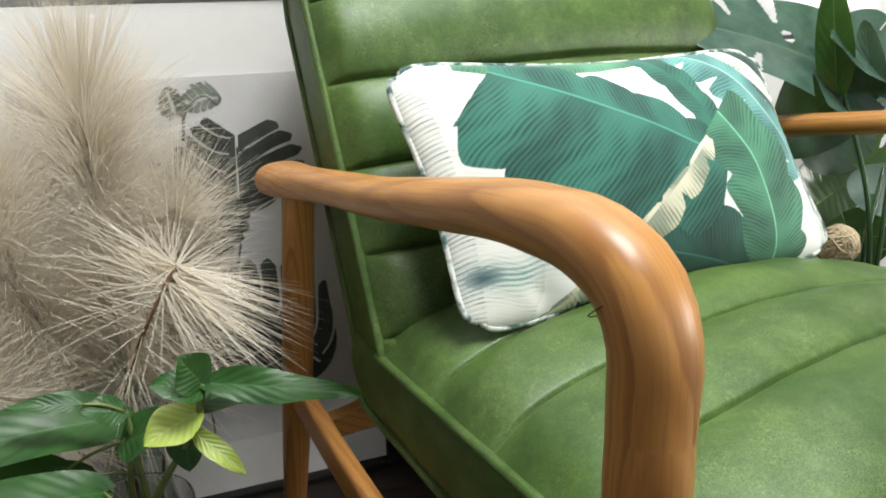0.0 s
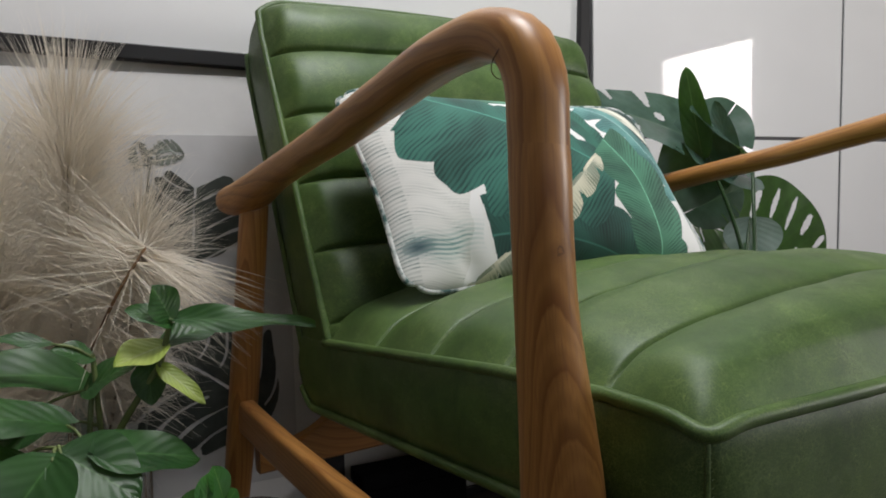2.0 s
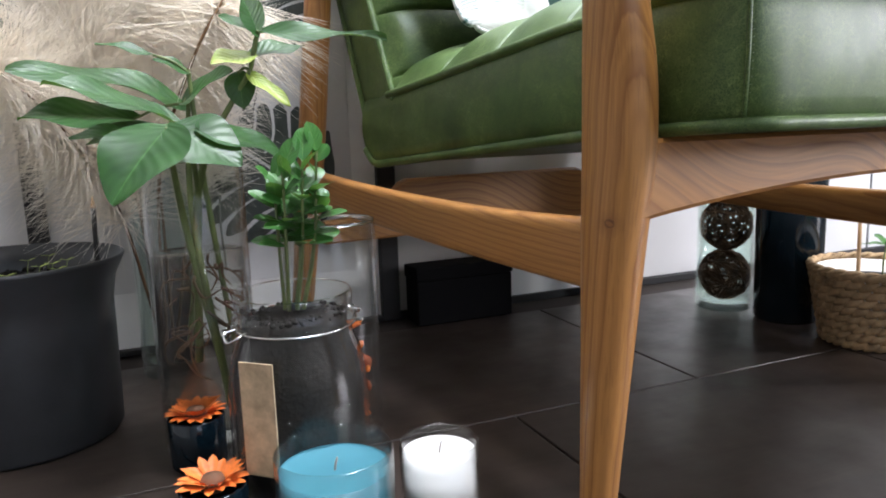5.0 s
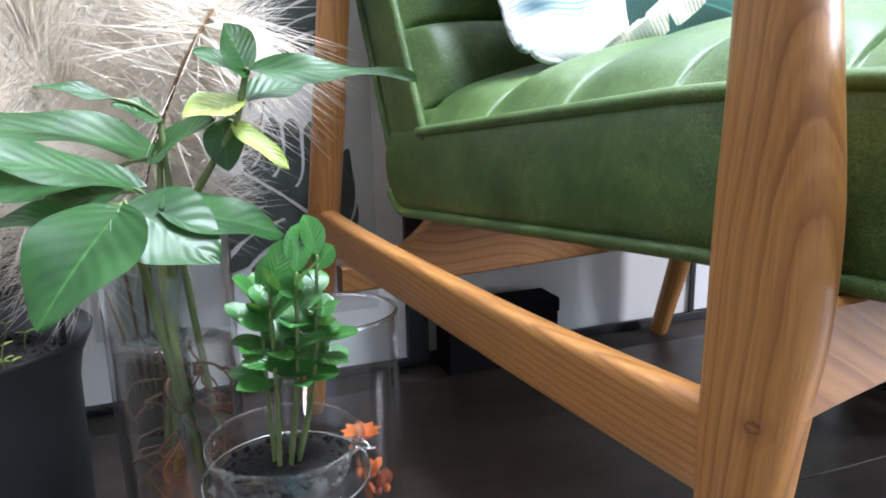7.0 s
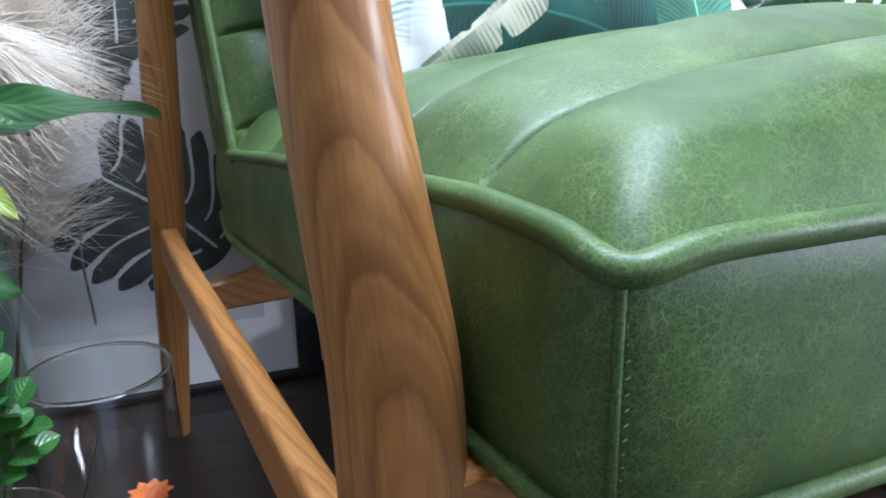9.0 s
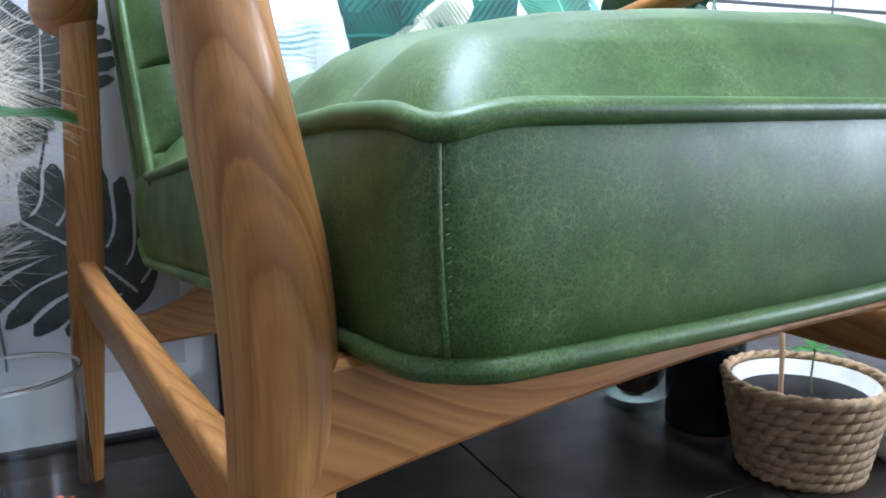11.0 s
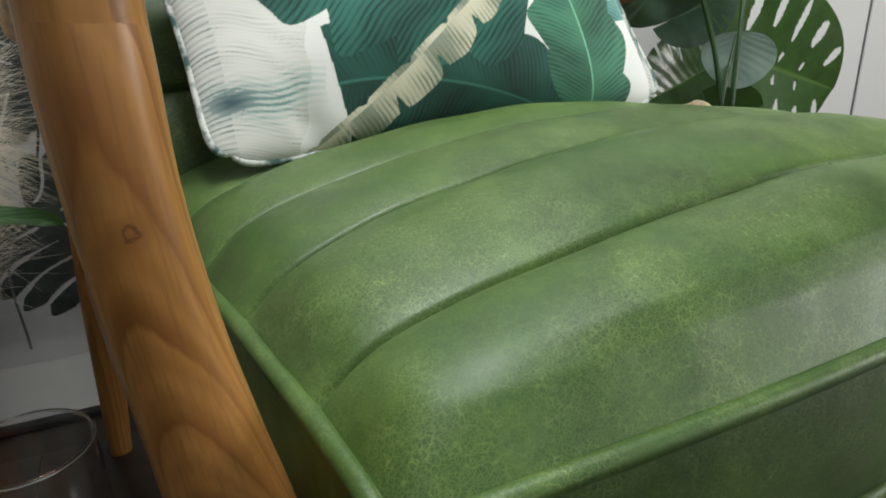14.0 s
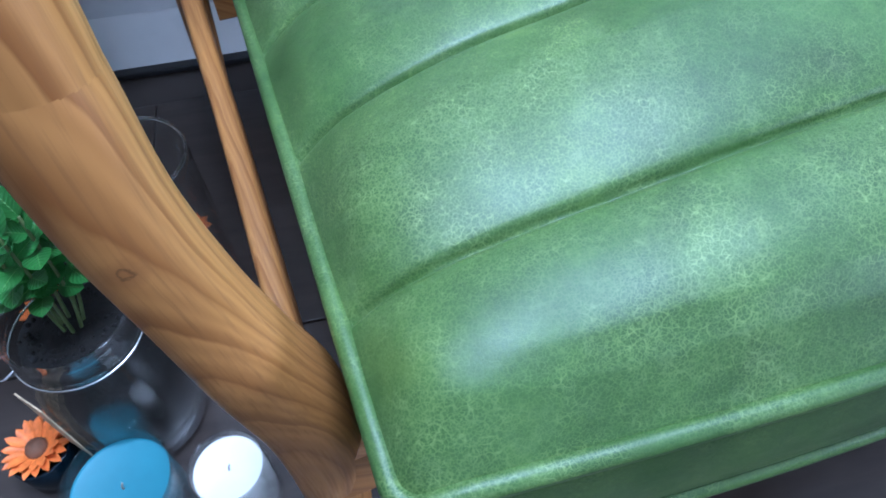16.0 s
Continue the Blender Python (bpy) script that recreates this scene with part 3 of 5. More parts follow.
for run, ink in (([(-0.206, 0.664), (-0.222, 0.680), (-0.240, 0.668), (-0.252, 0.56), (-0.245, 0.40)], FADED_INK), ([(-0.185, 0.60), (-0.19, 0.49), (-0.22, 0.36)], INK), ([(-0.236, 0.345), (-0.27, 0.28), (-0.275, 0.13)], FADED_INK)):
    tube("printed_stalk", [(x, WALL_Y - 0.0142, z, 0.0018, 0.0004) for x, z in run], ink, poster, rows=20, sides=6)

storage_box = thing("storage_box", "low black storage box on the floor at the wall", "box")
part("body", box_bm(0.057, 0.258, WALL_Y - 0.098, WALL_Y - 0.034, 0.0, 0.086, 0.003), MATT_BLACK, storage_box, smooth=False)
part("lid", box_bm(0.055, 0.260, WALL_Y - 0.10, WALL_Y - 0.032, 0.0865, 0.112, 0.003), MATT_BLACK, storage_box, smooth=False)

# ---- the armchair ----
CHAIR_W, CHAIR_TURN = 0.625, 7.7
armchair = thing("armchair", "green leather armchair with ribbed cushions and ash wood frame", "armchair", (0, 0, 0), CHAIR_TURN)
SEAMS = (0.094, 0.208, 0.324, 0.440)


def piping_z(v):
    return float(np.interp(v, (-0.02, 0.08, 0.2, 0.33, 0.55, 0.65), (0.462, 0.463, 0.455, 0.441, 0.418, 0.410)))


def seat_bottom(v):
    return float(np.interp(v, (-0.02, 0.17, 0.34, 0.6, 0.68), (0.366, 0.358, 0.344, 0.322, 0.318)))


def ribs(x, seams, depth, width):
    """How far the cover sinks in at a seam, and how it swells between seams."""
    g = sum(math.exp(-((x - s) / width) ** 2) for s in seams)
    return -depth * min(1.0, g)


def closed_cushion(name, front, back, na, nb, material, parent, label, bulge, rings=5):
    """front and back: functions of (a, b) in 0..1; the rims are joined by a bulging strip."""
    verts, faces = [], []
    A = [0.5 - 0.5 * math.cos(math.pi * (k / na)) * (0.35 + 0.65 * abs(math.cos(math.pi * k / na))) for k in range(na + 1)]
    A[0], A[-1] = 0.0, 1.0
    B = [k / nb for k in range(nb + 1)]
    grid_f, grid_b = {}, {}
    for i, a in enumerate(A):
        for j, b in enumerate(B):
            grid_f[i, j] = len(verts)
            verts.append(front(a, b))
    for i, a in enumerate(A):
        for j, b in enumerate(B):
            grid_b[i, j] = len(verts)
            verts.append(back(a, b))
    for i in range(na):
        for j in range(nb):
            faces.append((grid_f[i, j], grid_f[i + 1, j], grid_f[i + 1, j + 1], grid_f[i, j + 1]))
            faces.append((grid_b[i, j], grid_b[i, j + 1], grid_b[i + 1, j + 1], grid_b[i + 1, j]))
    loop = [(i, 0) for i in range(na)] + [(na, j) for j in range(nb)] + [(i, nb) for i in range(na, 0, -1)] + [(0, j) for j in range(nb, 0, -1)]
    centre = np.mean([verts[grid_f[k]] for k in loop], axis=0) * 0.5 + np.mean([verts[grid_b[k]] for k in loop], axis=0) * 0.5
    rows = [[grid_f[k] for k in loop]]
    for r in range(1, rings):
        t, row = r / rings, []
        for k in loop:
            p, q = np.array(verts[grid_f[k]]), np.array(verts[grid_b[k]])
            along = (q - p) / (np.linalg.norm(q - p) + 1e-9)
            out = p - centre
            out -= along * (out @ along)
            out /= np.linalg.norm(out) + 1e-9
            row.append(len(verts))
            verts.append(tuple(p + (q - p) * t + out * bulge * math.sin(math.pi * t)))
        rows.append(row)
    rows.append([grid_b[k] for k in loop])
    m = len(loop)
    for lo, hi in zip(rows, rows[1:]):
        for k in range(m):
            faces.append((lo[(k + 1) % m], lo[k], hi[k], hi[(k + 1) % m]))
    ob = link_mesh(name, verts, faces, material, parent, label)
    return ob, [verts[grid_f[k]] for k in loop], [verts[grid_b[k]] for k in loop]


SEAT_DEPTH = 0.640
NA, NB = 70, 420


def round_corner(u, v, r):
    """Turns the square front corners of the seat's plan into round ones."""
    left = u < CHAIR_W / 2
    p, q = r - (u if left else CHAIR_W - u), r - v
    if p > 0 and q > 0:
        f = max(p, q) / math.hypot(p, q)
        p, q = p * f, q * f
        return ((r - p) if left else CHAIR_W - (r - p)), r - q
    return u, v


def seat_top(a, b):
    u, v = a * CHAIR_W, b * SEAT_DEPTH
    edge = min(u, CHAIR_W - u)
    near = math.hypot(edge, v)
    w = v + 0.010 * math.exp(-edge / 0.11)
    z = piping_z(v) - 0.0055 * math.exp(-(near / 0.020) ** 2)
    d = (max(edge, 0) ** -1.7 + max(v, 1e-4) ** -1.7) ** (-1 / 1.7) if edge > 1e-5 and v > 1e-5 else 0.0
    z += 0.030 * (1 - math.exp(-d / 0.032)) + 0.036 * min(1, d / 0.03) * math.sin(math.pi * a) * (0.30 + 0.70 * min(1, v / 0.16))
    fade = min(1, d / 0.02)
    z += min(1, d / 0.007) * ribs(w + 0.002 * math.sin(9 * a), SEAMS, 0.0048, 0.0019)
    k = w + 0.002 * math.sin(9 * a)
    for lo, hi in zip((0.0,) + SEAMS, SEAMS + (0.60,)):
        if lo <= k < hi:
            z += fade * 0.0140 * math.sin(math.pi * (k - lo) / (hi - lo)) ** 0.66
    z += fade * 0.0022 * noise.noise((u * 14, v * 14, 3.1))
    if v < 0.05:
        z += fade * 0.0020 * math.sin(u * 520 + 9 * noise.noise((u * 12, 0, 0))) * math.exp(-((v - 0.016) / 0.012) ** 2) * max(0, noise.noise((u * 11, 2.0, 0.0)) + 0.35)
    bow = -0.019 * math.sin(math.pi * a) * max(0, 1 - v / 0.2)
    u, v = round_corner(u, v, 0.012)
    return (u, v + bow, z)


def seat_under(a, b):
    u, v = a * CHAIR_W, b * 0.650
    z = seat_bottom(v) + (0.03 * max(0, (b - 0.93) / 0.07) ** 2)
    bow = -0.019 * math.sin(math.pi * a) * max(0, 1 - v / 0.2)
    u, v = round_corner(u, v, 0.034)
    return (u, v + bow, z)


seat, rim_top, rim_low = closed_cushion("seat", seat_top, seat_under, 70, NB, LEATHER, armchair, "ribbed green leather seat cushion", 0.005)


def welt(name, points, parent, radius=0.0056):
    tube(name, [(*p, radius, radius) for p in points], PIPING, parent, rows=len(points), sides=10, side_hint=(0, 0, 1), label="raised green leather piping")


left_edge = rim_top[:1] + rim_top[-1:-NB + 16:-1]
welt("piping", [rim_top[k % len(rim_top)] for k in range(-NB + 50, NA + NB - 50)], seat)
welt("piping", [rim_low[k % len(rim_low)] for k in range(-NB + 4, NA + NB - 4)], seat)
for u0 in (0.0, CHAIR_W):
    p0, p1 = rim_top[0 if u0 == 0 else NA], rim_low[0 if u0 == 0 else NA]
    out = (-0.0035 if u0 == 0 else 0.0035)
    run = [(p0[0] + (p1[0] - p0[0]) * t + out * math.sin(math.pi * t) * 1.1, p0[1] + (p1[1] - p0[1]) * t - 0.0035 * math.sin(math.pi * t) * 1.1, p0[2] + (p1[2] - p0[2]) * t, 0.0017, 0.0017) for t in np.linspace(0.04, 0.96, 12)]
    tube("corner_seam", run, LEATHER, seat, rows=24, sides=6, label="stitched corner seam")
    for k in range(15):
        t = 0.06 + 0.058 * k
        q = (p0[0] + (p1[0] - p0[0]) * t + (0.0022 if u0 == 0 else -0.0022) + out * math.sin(math.pi * t), p0[1] + (p1[1] - p0[1]) * t - 0.0055 * math.sin(math.pi * t) - 0.0012, p0[2] + (p1[2] - p0[2]) * t)
        tube("stitch", [(q[0] - 0.0008, q[1] + 0.0006, q[2] - 0.0003, 0.0002, 0.0002), (q[0] + 0.0008, q[1] + 0.0006, q[2] + 0.0003, 0.0002, 0.0002)], STITCH, seat, rows=3, sides=5)

# backrest: leans back from the seat's rear
B0, B1, LEAN = (0.548, 0.405), 0.885, 0.475
BACK_SEAMS = (0.036, 0.133, 0.232, 0.333, 0.434)
BACK_RUN = (B1 - B0[1]) * math.hypot(1, LEAN)
back_dir = np.array((LEAN, 1.0)) / math.hypot(1, LEAN)
back_out = np.array((-back_dir[1], back_dir[0]))


def back_edges(b):
    return float(np.interp(b, (0, 0.5, 0.9, 1.0), (0.002, 0.001, -0.001, 0.002)))


def back_front(a, b):
    e = back_edges(b)
    u = e + a * (CHAIR_W - 2 * e)
    s = b * BACK_RUN
    edge = min(a, 1 - a) * CHAIR_W
    top = (1 - b) * BACK_RUN
    d = (max(edge, 1e-5) ** -3 + max(top, 1e-5) ** -3) ** (-1 / 3)
    puff = 0.026 * (1 - math.exp(-d / 0.022)) + 0.006 * math.sin(math.pi * a)
    fade = min(1, d / 0.02)
    puff += fade * ribs(s + 0.002 * math.sin(8 * a), BACK_SEAMS, 0.006, 0.0028)
    for lo, hi in zip((0.0,) + BACK_SEAMS, BACK_SEAMS + (BACK_RUN,)):
        if lo <= s < hi:
            puff += fade * 0.016 * math.sin(math.pi * (s - lo) / (hi - lo)) ** 0.55
    puff += fade * 0.002 * noise.noise((u * 13, s * 13, 8.0))
    drop = 0.020 * max(0.0, (abs(2 * a - 1) - 0.86) / 0.14) ** 2 * max(0, (b - 0.8) / 0.2)
    q = np.array(B0) + back_dir * (s - drop + 0.006 * math.sin(math.pi * a) * b) + back_out * puff
    return (u, q[0], q[1])


def back_rear(a, b):
    e = back_edges(b) + 0.004
    u = e + a * (CHAIR_W - 2 * e)
    s = b * (BACK_RUN - 0.012) - 0.005
    drop = 0.020 * max(0.0, (abs(2 * a - 1) - 0.86) / 0.14) ** 2 * max(0, (b - 0.8) / 0.2)
    q = np.array(B0) + back_dir * (s - drop) - back_out * (0.085 + 0.015 * (1 - b))
    return (u, q[0], q[1])


backrest, back_rim, back_low = closed_cushion("backrest", back_front, back_rear, 70, NB, LEATHER, armchair, "ribbed green leather backrest", 0.004)
welt("piping", [back_rim[k % len(back_rim)] for k in range(NA + 4, 2 * NA + 2 * NB - 4)], backrest)
welt("piping", [back_low[k % len(back_low)] for k in range(NA + 4, 2 * NA + 2 * NB - 4)], backrest)


def mirror(points, side, sink=0.0):
    """The same points for the other side of the chair, which sits a little lower."""
    return [p if side < 0 else (CHAIR_W - p[0], p[1], p[2] - sink, *p[3:]) for p in points]


ARM = [(-0.0574, 0.0812, 0.616, 0.0183, 0.0179), (-0.0575, 0.082, 0.645, 0.0188, 0.0184), (-0.0580, 0.083, 0.670, 0.0192, 0.0183), (-0.0590, 0.095, 0.6935, 0.0200, 0.0178), (-0.0600, 0.122, 0.7045, 0.0208, 0.0175),
       (-0.0605, 0.160, 0.7040, 0.0213, 0.0168), (-0.060, 0.265, 0.685, 0.0215, 0.0162), (-0.059, 0.370, 0.6625, 0.0220, 0.0158), (-0.057, 0.470, 0.645, 0.0225, 0.0155),
       (-0.054, 0.600, 0.621, 0.0260, 0.0170), (-0.050, 0.680, 0.605, 0.0330, 0.0195), (-0.048, 0.735, 0.596, 0.0330, 0.0205), (-0.047, 0.765, 0.591, 0.0230, 0.0150)]
FRONT_LEG = [(-0.0415, 0.1044, 0.0, 0.0140, 0.0135), (-0.0376, 0.1018, 0.10, 0.0175, 0.0176), (-0.0337, 0.0992, 0.20, 0.0209, 0.0228), (-0.0306, 0.0973, 0.28, 0.0236, 0.0275),
             (-0.0285, 0.0948, 0.34, 0.0251, 0.0308), (-0.0314, 0.0919, 0.40, 0.0248, 0.0305), (-0.0416, 0.0864, 0.46, 0.0224, 0.0252), (-0.0505, 0.0835, 0.52, 0.0196, 0.0204),
             (-0.0565, 0.0805, 0.58, 0.0186, 0.0188), (-0.0575, 0.0810, 0.62, 0.0188, 0.0184), (-0.0575, 0.0825, 0.655, 0.0172, 0.0165)]
REAR_LEG = [(-0.066, 0.812, 0.0, 0.0150, 0.0160), (-0.060, 0.790, 0.12, 0.0180, 0.0190), (-0.051, 0.757, 0.29, 0.0205, 0.0215), (-0.045, 0.738, 0.40, 0.0205, 0.0210), (-0.036, 0.708, 0.590, 0.0190, 0.0200)]
REAR_LEG_INNER = [(0.003, 0.812, 0.0, 0.0150, 0.0160), (-0.014, 0.790, 0.12, 0.0180, 0.0190), (-0.030, 0.757, 0.29, 0.0205, 0.0215), (-0.036, 0.738, 0.40, 0.0205, 0.0210), (-0.036, 0.708, 0.590, 0.0190, 0.0200)]
STRETCHER = [(-0.036, 0.105, 0.262, 0.0115, 0.0300), (-0.038, 0.25, 0.262, 0.0115, 0.0270), (-0.042, 0.45, 0.268, 0.0115, 0.0250), (-0.048, 0.62, 0.277, 0.0115, 0.0250), (-0.051, 0.750, 0.286, 0.0115, 0.0260)]
for side in (-1, 1):
    g = 0.0 if side < 0 else 0.7
    arm = tube("armrest", mirror(ARM, side, 0.014), WOOD, armchair, rows=70, sides=28, power=2.3, grain=(-0.038 + g, -0.065, 1.006 + g), label="curved oiled ash armrest")
    tube("front_leg", mirror(FRONT_LEG, side), WOOD, armchair, rows=60, sides=28, power=2.3, grain=(-0.038 + g, -0.065, 0.37 + g), label="tapered ash front leg")
    tube("rear_leg", mirror(REAR_LEG if side < 0 else REAR_LEG_INNER, side), WOOD, armchair, rows=40, sides=24, power=2.3, grain=(0.05 + g, 0.03, 1.3 + g))
    tube("side_stretcher", mirror(STRETCHER, side, 0.030), WOOD, armchair, rows=40, sides=24, power=4.5, grain=(0.02 + g, 0.05, 2.2 + g), cap=0.05)


def bend_joint(side):
    """The fine dark line where the upright and the armrest meet."""
    a, c = np.array((0.0, math.cos(2.45), math.sin(2.45))), np.array((-0.0588, 0.0955, 0.6865))
    if side > 0:
        c = np.array((CHAIR_W - c[0], c[1], c[2] - 0.014))
    ring = []
    for k in np.linspace(0, 2 * math.pi, 48, endpoint=False):
        ca, sa = math.cos(k), math.sin(k)
        ca, sa = math.copysign(abs(ca) ** 0.87, ca), math.copysign(abs(sa) ** 0.87, sa)
        p = c + np.array((1.0, 0.0, 0.0)) * 0.0199 * ca + a * 0.0196 * sa
        ring.append((*p, 0.00035, 0.00035))
    tube("joint", ring, JOINT_LINE, armchair, sides=5, side_hint=(0.3, 0.9, 0.3), closed=True, label="dark glue line in the armrest's bend")


for side in (-1, 1):
    bend_joint(side)


def shaped_rail(name, u0, u1, v0, v1, top, bottom, grain, label):
    """A board from side to side; top and bottom give its edges along the width."""
    verts, info, n = [], [], 48
    for k in range(n + 1):
        t = k / n
        u = u0 + (u1 - u0) * t
        zt, zb = top(t), bottom(t)
        r = 0.004
        for v, z in ((v0 + r, zb), (v1 - r, zb), (v1, zb + r), (v1, zt - r), (v1 - r, zt), (v0 + r, zt), (v0, zt - r), (v0, zb + r)):
            verts.append((u, v, z))
            info.append((v - v0 + grain[0], 0.5 * (z - 0.3) + 0.10 * u + 0.010 * math.sin(17 * u) + grain[1], 0.6 * u + grain[2]))
    faces = [(k * 8 + j, k * 8 + (j + 1) % 8, k * 8 + 8 + (j + 1) % 8, k * 8 + 8 + j) for k in range(n) for j in range(8)]
    faces += [tuple(range(8)), tuple(range(n * 8, n * 8 + 8))[::-1]]
    return link_mesh(name, verts, faces, WOOD, armchair, label, smooth=False, attributes=(("grain", info),))


shaped_rail("front_rail", -0.03, CHAIR_W + 0.03, 0.068, 0.094, lambda t: 0.3565, lambda t: 0.291 + 0.020 * math.sin(math.pi * t) ** 0.8, (0.03, 0.0, 0.4), "arched ash rail under the seat front")
shaped_rail("rear_rail", -0.03, CHAIR_W + 0.03, 0.752, 0.776, lambda t: 0.226 + 0.060 * min(1, math.sin(math.pi * t) * 1.6) ** 3, lambda t: 0.188, (0.05, 0.02, 3.4), "ash rail between the rear legs")

# ---- the cushion on the seat ----
P_W, P_H = 0.515, 0.295


def curve_near(px, py, p0, p1, p2, count=90):
    """For each point the run along a bent rib and the signed distance from it."""
    q = np.linspace(0, 1, count)[:, None]
    c = (1 - q) ** 2 * np.array(p0) + 2 * q * (1 - q) * np.array(p1) + q * q * np.array(p2)
    g = np.gradient(c, axis=0)
    g /= np.linalg.norm(g, axis=1)[:, None]
    run = np.r_[0, np.cumsum(np.linalg.norm(np.diff(c, axis=0), axis=1))]
    best = np.full(px.shape, 1e9)
    pick = np.zeros(px.shape, int)
    for k in range(count):
        d = (px - c[k, 0]) ** 2 + (py - c[k, 1]) ** 2
        near = d < best
        best = np.where(near, d, best)
        pick = np.where(near, k, pick)
    dx, dy = px - c[pick, 0], py - c[pick, 1]
    along = run[pick] + g[pick, 0] * dx + g[pick, 1] * dy
    return along, g[pick, 0] * dy - g[pick, 1] * dx, run[-1]


def banana_print(s, t):
    """The woven print: broad torn leaves with fine cross veins on white. s, t: 0..1 across and up."""
    x, y = s * P_W, t * P_H
    col = np.zeros(s.shape + (3,)) + np.array((0.80, 0.80, 0.79))
    leaves = [  # rib from, bend, to (shares of the width and height), reach to either side, colour, vein colour, tears, slant of the veins
        ((0.055, 1.06), (0.075, 0.5), (0.035, -0.08), 0.078, 0.040, (0.70, 0.70, 0.67), (0.33, 0.36, 0.34), 0.0, -0.25),
        ((0.15, 1.00), (0.36, 0.92), (0.62, 0.97), 0.034, 0.022, (0.13, 0.33, 0.20), (0.05, 0.19, 0.11), 0.0, 0.5),
        ((0.66, 1.05), (0.90, 0.86), (0.955, 0.36), 0.060, 0.058, (0.17, 0.39, 0.36), (0.02, 0.15, 0.15), 0.8, 0.6),
        ((0.575, 1.00), (0.665, 0.90), (0.690, 0.53), 0.026, 0.030, (0.030, 0.170, 0.120), (0.008, 0.070, 0.055), 0.9, 0.5),
        ((0.90, 1.06), (0.985, 0.94), (1.04, 0.62), 0.040, 0.048, (0.022, 0.075, 0.062), (0.010, 0.040, 0.036), 0.0, 0.4),
        ((0.84, 1.00), (0.91, 0.86), (1.00, 0.70), 0.016, 0.014, (0.70, 0.69, 0.60), (0.40, 0.45, 0.34), 0.0, 0.6),
        ((0.235, 0.20), (0.46, 0.22), (0.74, -0.04), 0.070, 0.085, (0.018, 0.105, 0.080), (0.005, 0.042, 0.036), 0.0, 0.4),
        ((0.215, 0.93), (0.41, 0.70), (0.68, 0.47), 0.044, 0.150, (0.040, 0.185, 0.140), (0.006, 0.062, 0.052), 1.0, 0.55),
        ((0.13, -0.03), (0.36, 0.19), (0.655, 0.565), 0.006, 0.030, (0.62, 0.60, 0.47), (0.30, 0.30, 0.20), 0.5, 0.15),
        ((0.715, 0.66), (0.80, 0.46), (0.785, -0.03), 0.072, 0.066, (0.085, 0.270, 0.165), (0.012, 0.100, 0.062), 0.8, 0.55),
        ((0.985, 0.40), (1.03, 0.20), (0.985, -0.04), 0.020, 0.022, (0.56, 0.58, 0.54), (0.24, 0.28, 0.26), 0.0, 0.3),
    ]
    for n, (p0, p1, p2, left_reach, right_reach, base, vein, tears, tilt) in enumerate(leaves):
        along, d, run = curve_near(x, y, *[(p[0] * P_W, p[1] * P_H) for p in (p0, p1, p2)])
        side, a, q = np.sign(d), np.abs(d), along / run
        half = np.where(side > 0, left_reach, right_reach)
        slant = along + tilt * a - 1.8 * tilt * a * a
        edge = half * np.clip(np.sin(np.pi * np.clip((0.20 if tears == 1.0 else 0.14) + (0.74 if tears == 1.0 else 0.80) * q, 0, 1)), 0, 1) ** 0.42
        lobe = slant / run * (3.6 + n % 3) + 0.37 * n + 0.5 * (side > 0)
        edge = edge * (1 + 0.03 * np.sin(slant * 150 + n) - 0.20 * np.abs((lobe % 1.0) - 0.5) ** 2 * 4 * (tears > 0))
        keep = np.sin(np.floor(lobe + 0.5) * 12.9898 + n * 3.1) > 0.05
        deep = np.clip(a / np.maximum(edge, 1e-4) - 0.42, 0, 1)
        torn = (tears > 0) & keep & (np.abs(((lobe + 0.5) % 1.0) - 0.5) < 0.34 * tears * deep)
        inside = (a < edge) & (q > (-0.22 * a / run if tears == 1.0 else 0.0)) & (q < 1.0) & ~torn
        wave = 0.5 + 0.5 * np.sin(slant * 1180 + 1.1 * np.sin(slant * 120 + n) + 0.9 * np.sin(a * 130 + n))
        fine = 0.5 + 0.5 * np.sin(slant * 1750 + 2.5 * np.sin(a * 110 + 2 * n) + 1.5 * np.sin(slant * 260))
        patch = 0.5 + 0.5 * np.sin(slant * 62 + 1.3 * n + 1.2 * side)
        drift = 0.5 + 0.5 * np.sin(slant * 210 + 2.1 * np.sin(a * 70 + n) + n)
        depth = np.clip(a / (0.010 + 0.2 * half), 0.15, 1)
        ink = np.clip(wave ** 2.0 * (0.60 + 0.5 * drift) * depth + fine ** 3 * 0.40 * drift + (patch - 0.50) * 0.45, 0, 1)
        if n == 0:
            ink, patch = np.clip(fine ** 5 * 0.40 * (0.3 + drift) + wave ** 6 * 0.28 * drift, 0, 0.85), 0 * patch + 0.4
            ink = np.where(side < 0, np.clip(ink + 0.5 * wave ** 2, 0, 1), ink)
        tone = np.array(base) * (1 - ink[..., None]) + np.array(vein) * ink[..., None]
        tone = tone * (0.84 + 0.34 * (1 - patch[..., None]))
        rib = np.clip(1.5 - a / 0.0011, 0, 1)[..., None] * (max(left_reach, right_reach) > 0.035) * (n > 0)
        tone = tone * (1 - rib) + np.clip(np.array(base) * 2.2 + 0.03, 0, 0.6) * rib
        col = np.where(inside[..., None], tone, col)
    smudge = np.exp(-((t - 0.20 - 0.02 * np.sin(s * 40)) / 0.055) ** 2) * np.exp(-((s - 0.12) / 0.09) ** 2)
    dark = np.exp(-((t - 0.20) / 0.03) ** 2) * np.exp(-((s - 0.055) / 0.035) ** 2)
